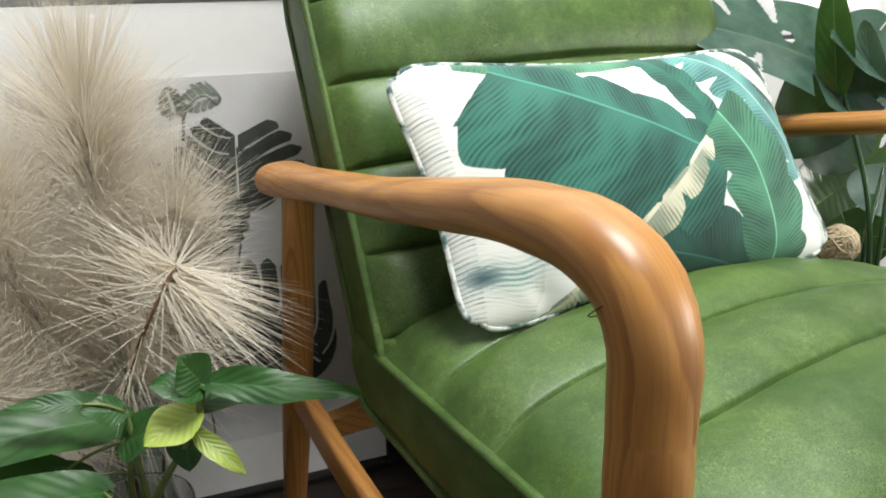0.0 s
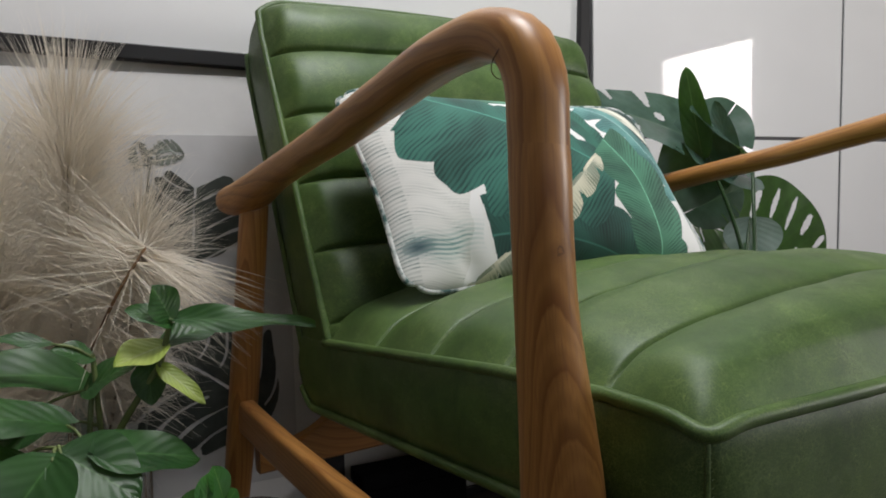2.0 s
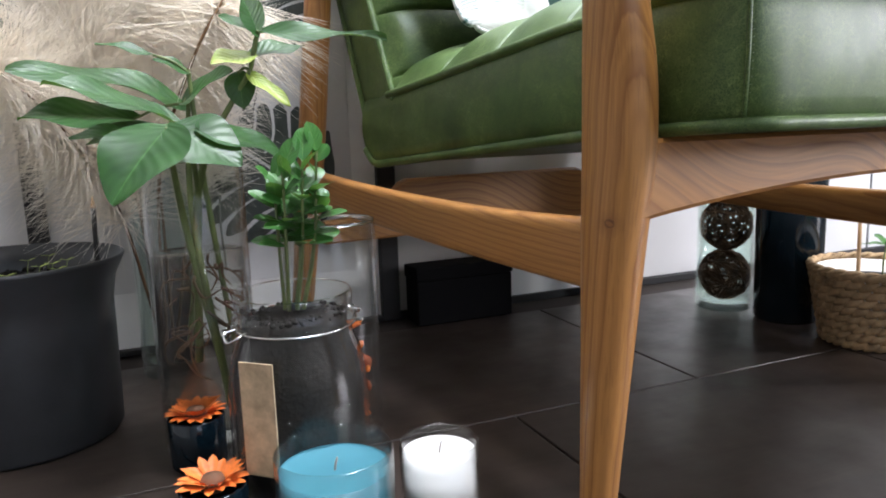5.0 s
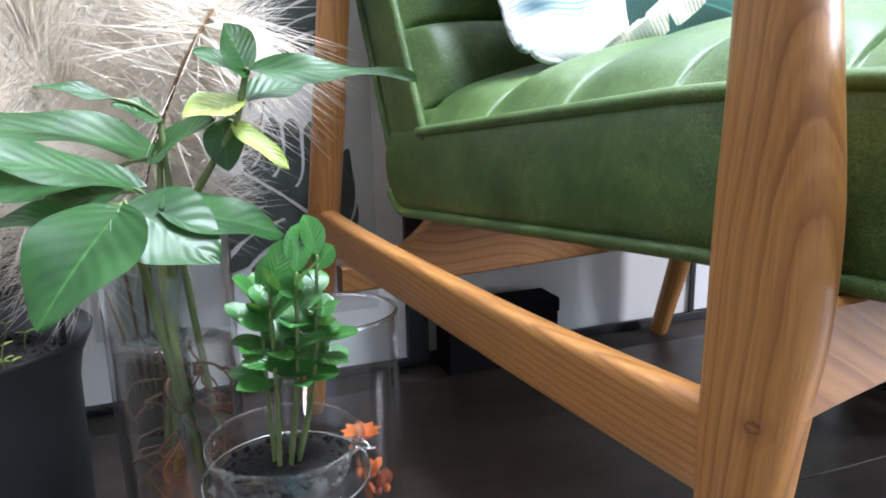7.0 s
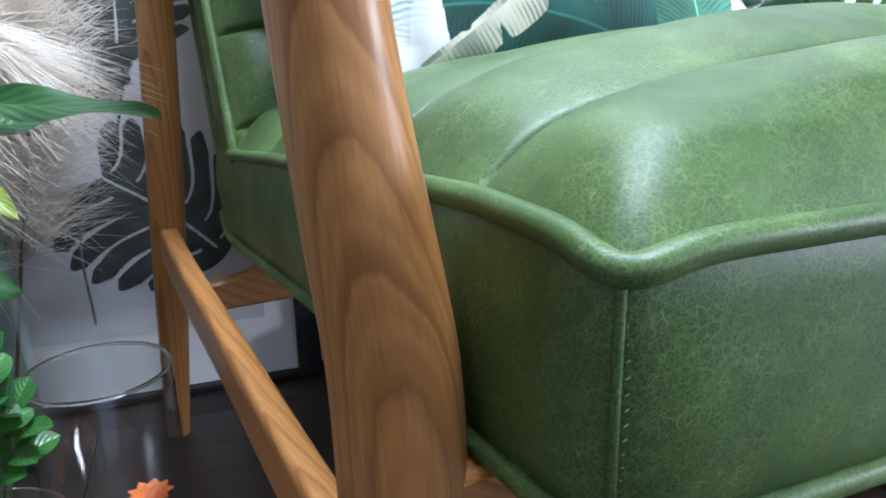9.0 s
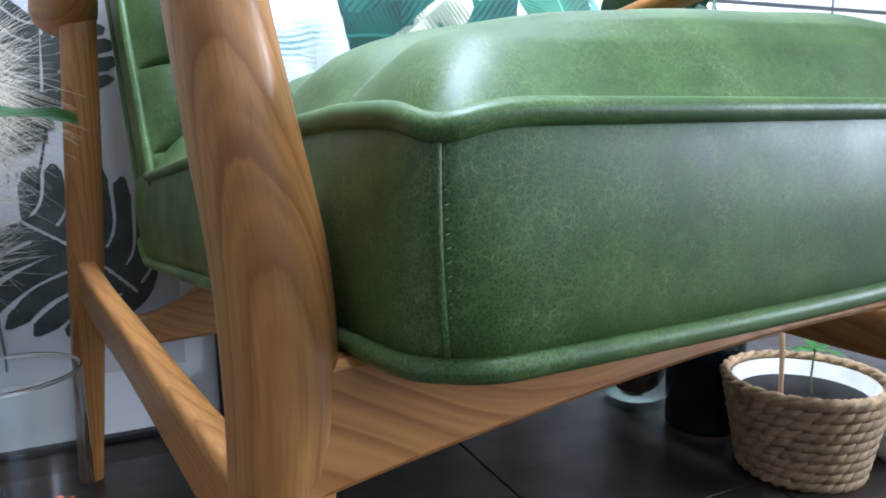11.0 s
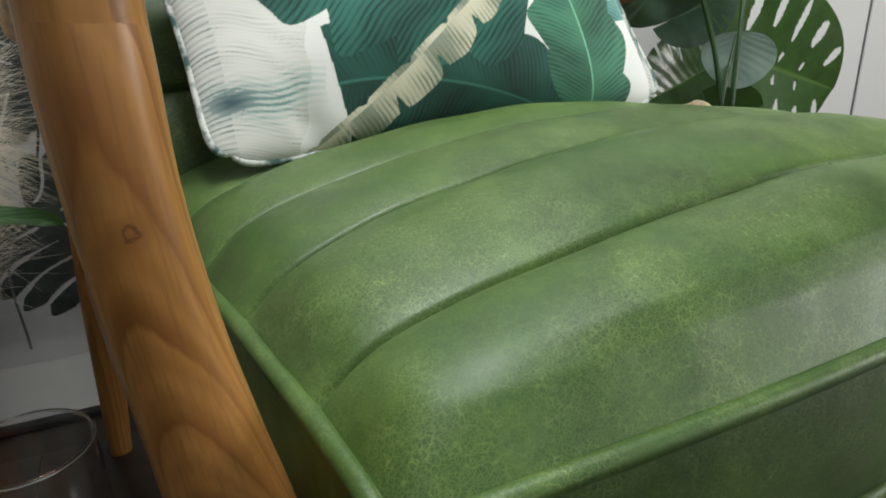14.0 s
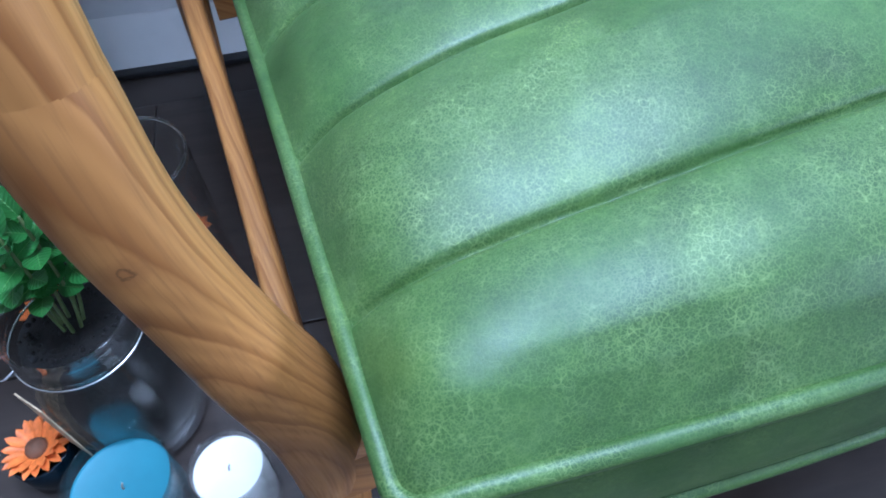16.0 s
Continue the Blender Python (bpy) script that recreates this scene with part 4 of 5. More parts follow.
    left = (s < 0.222 + 0.010 * np.sin(t * 25))[..., None]
    streak = (0.55 + 0.45 * np.sin(t * 330 + 2 * np.sin(s * 60)))[..., None]
    col = np.where(left, col * (1 - 0.8 * smudge[..., None] * streak) + np.array((0.10, 0.33, 0.30)) * 0.8 * smudge[..., None] * streak, col)
    col = np.where(left, col * (1 - 0.85 * dark[..., None]) + np.array((0.012, 0.07, 0.11)) * 0.85 * dark[..., None], col)
    ink = (col.max(axis=2) < 0.5)[..., None]
    return np.clip(np.where(ink, col * np.array((0.62, 0.72, 0.72)), col), 0.004, 0.85)


def cloth_material(name, attribute=True, stripes=False):
    n = Nodes(name)
    if attribute:
        at = n.tree.nodes.new("ShaderNodeAttribute")
        at.attribute_name = "print"
        colour = at.outputs["Color"]
    else:
        f = n.noise(n.coords((60, 60, 60)), 1.0, 3)
        colour = n.ramp(f, (0.42, (0.04, 0.10, 0.09)), (0.56, (0.58, 0.60, 0.58)))
    weave = n.noise(n.coords((900, 900, 900)), 1.0, 2)
    n.set(Base_Color=colour, Roughness=0.85, Sheen_Weight=0.15)
    return n.bump(weave, 0.25, 0.0004).mat


PRINTED = cloth_material("printed_cotton")
PRINTED_EDGE = cloth_material("printed_cotton_piping", False)
pillow = thing("throw_pillow", "white throw pillow printed with green banana leaves", "pillow", (0, 0, 0), CHAIR_TURN)
corners = [np.array(c) for c in ((0.046, 0.438, 0.478), (0.572, 0.412, 0.482), (0.020, 0.585, 0.742), (0.545, 0.560, 0.733))]
ns, nt = 540, 310
S, T = np.meshgrid(np.linspace(0, 1, ns + 1), np.linspace(0, 1, nt + 1), indexing="ij")
pinch_s = S + 0.030 * np.sin(2 * np.pi * S) * 0.25 - 0.030 * np.sin(np.pi * T) * (1 - 2 * S) * -1 * np.abs(1 - 2 * S) ** 5
pinch_t = T + 0.055 * np.sin(np.pi * S) * (1 - 2 * T) * np.abs(1 - 2 * T) ** 5 * 1.0
soft = 0.045 * (np.abs(2 * S - 1) ** 10) * (np.abs(2 * T - 1) ** 8)
pinch_s, pinch_t = pinch_s + soft * (1 - 2 * S), pinch_t + 1.6 * soft * (1 - 2 * T)
flat = ((1 - pinch_s) * (1 - pinch_t))[..., None] * corners[0] + (pinch_s * (1 - pinch_t))[..., None] * corners[1] + ((1 - pinch_s) * pinch_t)[..., None] * corners[2] + (pinch_s * pinch_t)[..., None] * corners[3]
face = np.cross(corners[1] - corners[0], corners[2] - corners[0])
face /= np.linalg.norm(face)
puff = (np.sin(np.pi * S) ** 0.62) * (np.sin(np.pi * T) ** 0.62)
crumple = np.zeros_like(S)
for fx, fy, ph, amp in ((3, 2, 0.4, 0.0016), (5, 4, 1.9, 0.0010), (2, 6, 2.7, 0.0010), (8, 3, 0.9, 0.0005)):
    crumple += amp * np.sin(fx * np.pi * S + ph + 1.3 * np.sin(fy * T)) * np.sin(fy * np.pi * T + ph * 2)
tuck = -0.010 * np.exp(-((S - 0.17) / 0.03) ** 2) * np.exp(-(T / 0.16) ** 2)
front_pts = flat + face * (0.062 * puff + crumple * np.minimum(1, puff * 2) + tuck * np.minimum(1, puff * 3))[..., None]
rear_pts = flat - face * (0.030 * puff)[..., None]
tint = banana_print(S, T)
for nm, pts in (("front_cover", front_pts), ("rear_cover", rear_pts)):
    v = pts.reshape(-1, 3)
    idx = np.arange((ns + 1) * (nt + 1)).reshape(ns + 1, nt + 1)
    f = np.stack([idx[:-1, :-1], idx[1:, :-1], idx[1:, 1:], idx[:-1, 1:]], -1).reshape(-1, 4)
    if nm == "rear_cover":
        f = f[:, ::-1]
    ob = link_mesh(nm, v.tolist(), f.tolist(), PRINTED, pillow)
    lay = ob.data.color_attributes.new("print", "FLOAT_COLOR", "POINT")
    lay.data.foreach_set("color", np.concatenate([tint.reshape(-1, 3), np.ones((len(v), 1))], 1).astype(np.float32).ravel())
rim = [flat[i, 0] for i in range(0, ns, 8)] + [flat[ns, j] for j in range(0, nt, 8)] + [flat[i, nt] for i in range(ns, 0, -8)] + [flat[0, j] for j in range(nt, 0, -8)]
tube("piping", [(*p, 0.0036, 0.0036) for p in rim], PRINTED_EDGE, pillow, sides=8, side_hint=tuple(face), closed=True, label="dark and white striped piping")

# ---- glass and plants beside the chair ----


def stem(name, points, r0, r1, material, parent, rows=24, label=""):
    n = len(points)
    return tube(name, [(*p, r0 + (r1 - r0) * k / (n - 1), r0 + (r1 - r0) * k / (n - 1)) for k, p in enumerate(points)], material, parent, rows=rows, sides=7, side_hint=(1, 0.3, 0.1), label=label)


def glass_rim(r, z, parent):
    pts = [(r * math.cos(a), r * math.sin(a), z, 0.0019, 0.0016) for a in np.linspace(0, 2 * math.pi, 64, endpoint=False)]
    return tube("rim", pts, RIM_GLASS, parent, sides=8, side_hint=(0, 0, 1), closed=True, label="fire-polished glass rim")


VX, VY = -0.343, 0.482
vase = thing("glass_vase", "tall clear glass cylinder vase half full of water", "vase", (VX, VY, 0))
lathe("glass", glass_shell(0.057, 0.342, 0.0035, 0.016), GLASS, vase, sides=56)
glass_rim(0.0553, 0.3425, vase)
water = thing("water_filling", "clear water standing in the glass vase", "water", (VX, VY, 0))
lathe("water", [(0, 0.0165), (0.0532, 0.0165), (0.0532, 0.236), (0, 0.236)], WATER, water, sides=48)

vine = thing("arrowhead_plant", "arrowhead vine cuttings rooting in a glass vase of water", "plant", (0, 0, 0))
random.seed(11)
LEAVES = [  # base, tip, width, material, droop, place of the widest part
    ((-0.259, 0.455, 0.481), (-0.128, 0.398, 0.474), 0.036, LEAF_VINE, 0.06, 0.40),
    ((-0.342, 0.548, 0.407), (-0.507, 0.470, 0.456), 0.062, LEAF_VINE, 0.24, 0.45), ((-0.360, 0.460, 0.386), (-0.470, 0.400, 0.432), 0.052, LEAF_VINE, 0.20, 0.42),
    ((-0.398, 0.500, 0.390), (-0.507, 0.470, 0.398), 0.058, LEAF_VINE, 0.14, 0.45), ((-0.368, 0.388, 0.377), (-0.424, 0.332, 0.314), 0.076, LEAF_VINE, 0.16, 0.36),
    ((-0.362, 0.400, 0.378), (-0.300, 0.362, 0.340), 0.066, LEAF_VINE, 0.12, 0.42), ((-0.334, 0.395, 0.374), (-0.240, 0.425, 0.348), 0.052, LEAF_VINE, 0.16, 0.40),
    ((-0.394, 0.430, 0.370), (-0.457, 0.410, 0.374), 0.032, LEAF_VINE, 0.10, 0.40), ((-0.343, 0.500, 0.408), (-0.293, 0.460, 0.444), 0.046, LEAF_VINE, 0.10, 0.45),
    ((-0.268, 0.452, 0.456), (-0.316, 0.430, 0.446), 0.038, LEAF_LIME, 0.10, 0.45), ((-0.262, 0.450, 0.479), (-0.303, 0.440, 0.497), 0.032, LEAF_VINE, 0.10, 0.40),
    ((-0.262, 0.450, 0.483), (-0.277, 0.440, 0.518), 0.036, LEAF_VINE, 0.10, 0.45), ((-0.270, 0.458, 0.456), (-0.205, 0.475, 0.473), 0.034, LEAF_VINE, 0.12, 0.42),
    ((-0.274, 0.450, 0.435), (-0.235, 0.420, 0.401), 0.018, LEAF_LIME, 0.14, 0.40), ((-0.284, 0.462, 0.438), (-0.284, 0.446, 0.398), 0.030, LEAF_VINE, 0.10, 0.42),
    ((-0.335, 0.500, 0.441), (-0.371, 0.490, 0.457), 0.028, LEAF_VINE, 0.12, 0.42), ((-0.371, 0.496, 0.460), (-0.428, 0.490, 0.474), 0.017, LEAF_VINE, 0.12, 0.42),
    ((-0.376, 0.500, 0.378), (-0.450, 0.500, 0.368), 0.044, LEAF_VINE, 0.16, 0.42),
]
STOUT = [((-0.272, 0.452, 0.440), (-0.320, 0.468, 0.36), (-0.352, 0.500, 0.10)), ((-0.338, 0.505, 0.408), (-0.345, 0.490, 0.33), (-0.322, 0.465, 0.05)), ((-0.366, 0.420, 0.378), (-0.362, 0.455, 0.33), (-0.318, 0.470, 0.04)),
         ((-0.345, 0.440, 0.372), (-0.338, 0.470, 0.31), (-0.360, 0.505, 0.12)), ((-0.335, 0.500, 0.441), (-0.332, 0.497, 0.37), (-0.310, 0.490, 0.12))]
for k, (top, mid, foot) in enumerate(STOUT):
    stem("stem", [foot, mid, top], 0.0052 - 0.0004 * k, 0.0026, STEM, vine)
stem("stem", [(-0.272, 0.452, 0.440), (-0.266, 0.450, 0.462), (-0.261, 0.451, 0.482)], 0.0026, 0.0019, STEM, vine, rows=10)
for k, (a, b, w, m, droop, shape) in enumerate(LEAVES):
    leaf_mesh("leaf", a, b, w * (1.15 if k else 0.95), m, vine, up=(-0.15, -0.50, 0.85), droop=droop, fold=0.18, shape=shape, wave=0.035, heart=0.08, rows=20, cols=6)
    near = min((p for run in STOUT for p in (run[0], run[1])), key=lambda p: sum((p[i] - a[i]) ** 2 for i in range(3)))
    stem("petiole", [near, tuple((p + q) / 2 + (0, 0, 0.004)[i] for i, (p, q) in enumerate(zip(a, near))), a], 0.0020, 0.0014, STEM, vine, rows=10)
roots = []
for k in range(34):
    ang, r = random.uniform(0, 6.28), random.uniform(0.005, 0.042)
    x, y, z = VX + r * math.cos(ang), VY + r * math.sin(ang), random.uniform(0.13, 0.238)
    pts = [(x, y, z)]
    for j in range(4):
        ang += random.uniform(-0.9, 0.9)
        nx, ny = pts[-1][0] + 0.027 * math.cos(ang), pts[-1][1] + 0.027 * math.sin(ang)
        d = math.hypot(nx - VX, ny - VY)
        if d > 0.047:
            nx, ny = VX + (nx - VX) * 0.047 / d, VY + (ny - VY) * 0.047 / d
        pts.append((nx, ny, pts[-1][2] + random.uniform(-0.022, 0.008)))
    stem("root", pts, random.uniform(0.0009, 0.0022), 0.0006, ROOT, vine, rows=14)

# clip-top jar with a seedling
JX, JY = -0.268, 0.305
jar = thing("clip_top_jar", "clip-top glass jar filled with dark soil", "jar", (JX, JY, 0))
lathe("glass", [(0, 0), (0.056, 0), (0.064, 0.010), (0.069, 0.05), (0.069, 0.12), (0.064, 0.155), (0.056, 0.176), (0.055, 0.184), (0.0595, 0.188), (0.0600, 0.196), (0.0565, 0.199), (0.0575, 0.206), (0.0585, 0.213), (0.0560, 0.217),
                (0.0525, 0.213), (0.0515, 0.180), (0.060, 0.152), (0.0645, 0.12), (0.0645, 0.05), (0.060, 0.014), (0, 0.010)], GLASS, jar, sides=56)
lathe("soil", [(0, 0.011), (0.059, 0.016), (0.0638, 0.05), (0.0638, 0.12), (0.0595, 0.150), (0.0508, 0.176), (0.0505, 0.190), (0.03, 0.196), (0, 0.198)], SOIL, jar, "dark moist soil")
ring = [(0.0605 * math.cos(a), 0.0605 * math.sin(a), 0.1865 + 0.002 * math.sin(a), 0.0012, 0.0012) for a in np.linspace(0, 2 * math.pi, 40, endpoint=False)]
tube("wire_ring", ring, STEEL, jar, sides=6, side_hint=(0, 0, 1), closed=True, label="steel wire ring")
for a0 in (3.55, 0.35):
    c, s_ = math.cos(a0), math.sin(a0)
    loop = [(c * r - s_ * w, s_ * r + c * w, z, 0.0013, 0.0013) for r, w, z in ((0.060, -0.010, 0.188), (0.070, -0.012, 0.186), (0.074, 0.0, 0.180), (0.070, 0.012, 0.186), (0.060, 0.010, 0.188))]
    tube("wire_clip", loop, STEEL, jar, rows=24, sides=6, label="bent steel clip")
part("tag", box_bm(-0.018, 0.018, -0.0715, -0.0698, 0.055, 0.165, 0.0006), SHELL, jar, "pale birch bark strip on the glass", smooth=False).rotation_euler = (0, 0, radians(-42))
crumbs = []
for k in range(140):
    a, r = random.uniform(0, 6.28), 0.049 * math.sqrt(random.random())
    crumbs.append((r * math.cos(a), r * math.sin(a), 0.1935 + 0.003 * (1 - r / 0.05)))


def pebbles(name, places, size, material, parent, flat=0.8, label=""):
    bm = bmesh.new()
    for p in places:
        m = Matrix.Translation(p) @ Euler((random.uniform(0, 6), random.uniform(0, 6), random.uniform(0, 6))).to_matrix().to_4x4() @ Matrix.Diagonal((1, random.uniform(0.6, 1), flat, 1))
        bmesh.ops.create_icosphere(bm, subdivisions=1, radius=size * random.uniform(0.5, 1.2), matrix=m)
    return part(name, bm, material, parent, label)


pebbles("soil_surface", crumbs, 0.0035, SOIL, jar)
sprout = thing("jar_seedling", "young bushy seedling with glossy oval leaves in soil", "plant", (JX, JY, 0))
random.seed(5)
for k in range(7):
    a = k * 0.9 + 0.3
    x0, y0 = 0.008 * math.cos(a), 0.008 * math.sin(a)
    h = 0.300 + 0.0085 * k
    x1, y1 = 0.022 * math.cos(a) + 0.012, 0.022 * math.sin(a) + 0.004
    stem("stem", [(x0, y0, 0.190), ((x0 + x1) / 2, (y0 + y1) / 2, 0.235), (x1, y1, h)], 0.0019, 0.0013, STEM, sprout, rows=10)
    for j in range(10):
        z = 0.262 + (h - 0.262) * j / 9
        f = (z - 0.19) / (h - 0.19)
        cx, cy = x0 + (x1 - x0) * f, y0 + (y1 - y0) * f
        b = a + j * 2.4 + random.uniform(-0.4, 0.4)
        up = random.uniform(0.15, 0.5) + 0.9 * (j / 9) ** 2
        ln = random.uniform(0.026, 0.038)
        tip = (cx + ln * math.cos(b) * math.cos(up), cy + ln * math.sin(b) * math.cos(up), z + ln * math.sin(up) * 0.9 + (0.006 if j == 9 else -0.004))
        leaf_mesh("leaf", (cx, cy, z), tip, random.uniform(0.017, 0.023), LEAF_SMALL, sprout, up=(0.1, -0.35, 0.9), droop=0.12, fold=0.22, shape=0.55, point=0.8, wave=0.006, rows=10, cols=4)

# glass cylinder with potpourri
QX, QY = -0.202, 0.431
bowl = thing("potpourri_glass", "clear glass cylinder with dried orange petals inside", "glass", (QX, QY, 0))
lathe("glass", glass_shell(0.057, 0.266, 0.003, 0.012), GLASS, bowl, sides=56)
glass_rim(0.0555, 0.2665, bowl)
petals = thing("potpourri", "dried orange and brown petals in a glass", "potpourri", (QX, QY, 0))
random.seed(8)
for nm, mat, count, size in (("petal_pieces", POTPOURRI, 70, 0.011), ("bright_pieces", ORANGE, 34, 0.010), ("bark_pieces", BARK, 40, 0.012)):
    spots = []
    for k in range(count):
        a, r = random.uniform(0, 6.28), 0.043 * math.sqrt(random.random())
        spots.append((r * math.cos(a), r * math.sin(a), random.uniform(0.020, 0.105 if mat != ORANGE else 0.125)))
    pebbles(nm, spots, size, mat, petals, 0.35)
for k in range(9):
    a = k * 0.7
    leaf_mesh("petal", (0.022, 0.018, 0.122), (0.022 + 0.020 * math.cos(a), 0.018 + 0.020 * math.sin(a), 0.136), 0.016, ORANGE, petals, droop=0.1, fold=0.4, rows=6, cols=3)

# candles


def candle(x, y, r, h, wax, material, label):
    ob = thing("candle", label, "candle", (x, y, 0), group="candles on the floor")
    lathe("glass", glass_shell(r, h, 0.0026, 0.009), GLASS, ob, sides=48)
    lathe("wax", [(0, 0.0095), (r - 0.0032, 0.0095), (r - 0.0032, wax + 0.0012), (r - 0.006, wax), (0, wax - 0.0008)], material, ob)
    stem("wick", [(0, 0, wax - 0.002), (0.001, 0, wax + 0.005), (0.003, 0.001, wax + 0.010)], 0.0011, 0.0009, WICK, ob, rows=8)


candle(-0.262, 0.192, 0.052, 0.098, 0.078, TEAL_WAX, "teal wax candle in a clear glass")
candle(-0.164, 0.190, 0.037, 0.086, 0.074, WHITE_WAX, "white wax candle in a clear glass")


def daisy(x, y, z, turn):
    ob = thing("flower_cup", "small dark glass cup with an orange daisy head", "flower", (x, y, 0), turn, group="daisy cups")
    lathe("cup", [(0, 0), (0.026, 0), (0.030, 0.004), (0.031, z - 0.008), (0.029, z - 0.006), (0.028, 0.006), (0, 0.006)], DARK_GLASS, ob)
    lathe("heart", [(0, z - 0.014), (0.010, z - 0.012), (0.012, z - 0.004), (0.009, z + 0.002), (0, z + 0.004)], BARK, ob, "dark brown flower heart", sides=16)
    for ringn, (count, ln, rise) in enumerate(((17, 0.034, 0.006), (15, 0.028, 0.014))):
        for k in range(count):
            a = 2 * math.pi * (k + 0.5 * ringn) / count + random.uniform(-0.06, 0.06)
            leaf_mesh("petal", (0.008 * math.cos(a), 0.008 * math.sin(a), z - 0.006), (ln * math.cos(a), ln * math.sin(a), z - 0.006 + rise + random.uniform(-0.003, 0.004)), 0.0095, ORANGE, ob, droop=0.12, fold=0.3, shape=0.6, rows=6, cols=2, wave=0.0)


daisy(-0.364, 0.425, 0.066, 0)
daisy(-0.360, 0.262, 0.060, 25)

# planter with seedlings and a pencil
bucket = thing("planter", "large dark grey planter filled with black soil", "planter", (-0.560, 0.615, 0))
lathe("pot", [(0, 0), (0.108, 0), (0.113, 0.006), (0.116, 0.17), (0.121, 0.198), (0.133, 0.222), (0.1345, 0.226), (0.132, 0.2275), (0.118, 0.200), (0.112, 0.17), (0.108, 0.012), (0, 0.012)], BUCKET, bucket, sides=64)
lathe("soil", [(0, 0.013), (0.106, 0.013), (0.1125, 0.178), (0.114, 0.192), (0.06, 0.197), (0, 0.198)], SOIL, bucket, "black soil")
pebbles("soil_surface", [(r * math.cos(a), r * math.sin(a), 0.196) for a, r in ((random.uniform(0, 6.28), 0.108 * math.sqrt(random.random())) for _ in range(240))], 0.005, SOIL, bucket)
pencil = thing("pencil", "black pencil stuck upright in the planter soil", "pencil", (-0.462, 0.652, 0))
tube("shaft", [(0.000, 0.004, 0.188, 0.0036, 0.0036), (0.002, 0.006, 0.280, 0.0036, 0.0036)], GRAPHITE, pencil, rows=6, sides=6, side_hint=(0, 1, 0), cap=0.0)
tube("point", [(0.002, 0.006, 0.2802, 0.0034, 0.0034), (0.0023, 0.0062, 0.291, 0.0014, 0.0014), (0.0025, 0.0063, 0.2955, 0.0005, 0.0005)], BARE_WOOD, pencil, rows=8, sides=8, side_hint=(0, 1, 0), label="sharpened bare wood point")
for k in range(9):
    a, r = random.uniform(-2.4, 1.2), random.uniform(0.03, 0.095)
    tuft = thing("seedling", "tiny pale green seedling in black soil", "seedling", (-0.560 + r * math.cos(a), 0.615 + r * math.sin(a), 0.196), group="planter seedlings")
    h = random.uniform(0.012, 0.026)
    stem("stem", [(0, 0, -0.004), (0.001, 0, h / 2), (0.003, 0.001, h)], 0.0008, 0.0006, STEM, tuft, rows=6)
    for j in (-1, 1):
        leaf_mesh("leaf", (0.003, 0.001, h), (0.003 + 0.009 * j, 0.004 * j, h + 0.003), 0.006, LEAF_LIME, tuft, rows=5, cols=2)

# dry plumes in a tall glass
plume_vase = thing("plume_vase", "narrow tall clear glass vase for dried plumes", "vase", (-0.378, 0.790, 0))
lathe("glass", glass_shell(0.046, 0.375, 0.0035, 0.022), GREEN_GLASS, plume_vase, sides=48)
glass_rim(0.0443, 0.3755, plume_vase)


def plume(points, count, length, spread, rise, label, seed, tip_burst=0, sway=(0, 0, 0), hair=0.00038, gather=0.8, shun=None, burst=(0.5, 1.4, 0.1, 0.55)):
    """A dried plume: a bent stalk with a mane of fine hairs along its upper part."""
    rng = np.random.default_rng(seed)
    ob = thing("dried_plume", label, "dried grass", (0, 0, 0), group="dried plumes")
    c = spline([(*p, 1, 1) for p in points], 60)[:, :3]
    stem("stalk", points, 0.0024, 0.0018, PLUME_STEM, ob, rows=50)
    items = []
    g = np.gradient(c, axis=0)
    g /= np.linalg.norm(g, axis=1)[:, None]
    for k in range(count):
        f = rng.random() ** gather
        i = int(24 + f * 35)
        w = rng.normal(size=3)
        w -= g[i] * (w @ g[i])
        w /= np.linalg.norm(w)
        if shun is not None and w @ np.array(shun) > 0.30 and rng.random() < 0.90:
            continue
        way = g[i] * (rise + 0.35 * rng.normal()) + w * spread + np.array(sway) * rng.uniform(-0.3, 1.3)
        items.append((c[i] + w * 0.002, way, length * rng.uniform(0.55, 1.1), rng.uniform(0.0, 0.12)))
    for k in range(tip_burst):
        w = rng.normal(size=3)
        w -= g[-1] * (w @ g[-1])
        w /= np.linalg.norm(w)
        if shun is not None and w @ np.array(shun) > 0.25 and rng.random() < 0.88:
            continue
        way = g[-1] * rng.uniform(burst[0], burst[1]) + w * rng.uniform(burst[2], burst[3]) + np.array(sway) * rng.uniform(-0.6, 2.0)
        items.append((c[-1 - rng.integers(0, 4)], way, length * rng.uniform(0.6, 1.15), rng.uniform(0.0, 0.12)))
    strands("hair", items, PLUME, ob, hair)
    return ob


plume([(-0.375, 0.790, 0.05), (-0.372, 0.786, 0.35), (-0.364, 0.780, 0.55), (-0.360, 0.780, 0.680)], 3300, 0.165, 0.72, 0.75, "upright beige dried plume with long fine hairs", 1, 420, (0, 0, 0), 0.00042, 0.8, None, (0.9, 1.5, 0.05, 0.62))
plume([(-0.385, 0.785, 0.05), (-0.372, 0.730, 0.32), (-0.338, 0.620, 0.43), (-0.302, 0.592, 0.505), (-0.276, 0.598, 0.545)], 460, 0.150, 0.95, -0.10, "bent beige dried plume with stiff hairs", 2, 480, (0.45, 0.0, -0.12), 0.00055, 0.30, (-0.15, -0.75, 0.64), (-0.4, 0.25, 0.7, 1.1))
plume([(-0.390, 0.795, 0.05), (-0.420, 0.770, 0.35), (-0.455, 0.740, 0.47), (-0.480, 0.715, 0.600)], 4000, 0.165, 0.65, 0.80, "leaning beige dried plume with long fine hairs", 3, 160, (0, 0, 0), 0.00042)
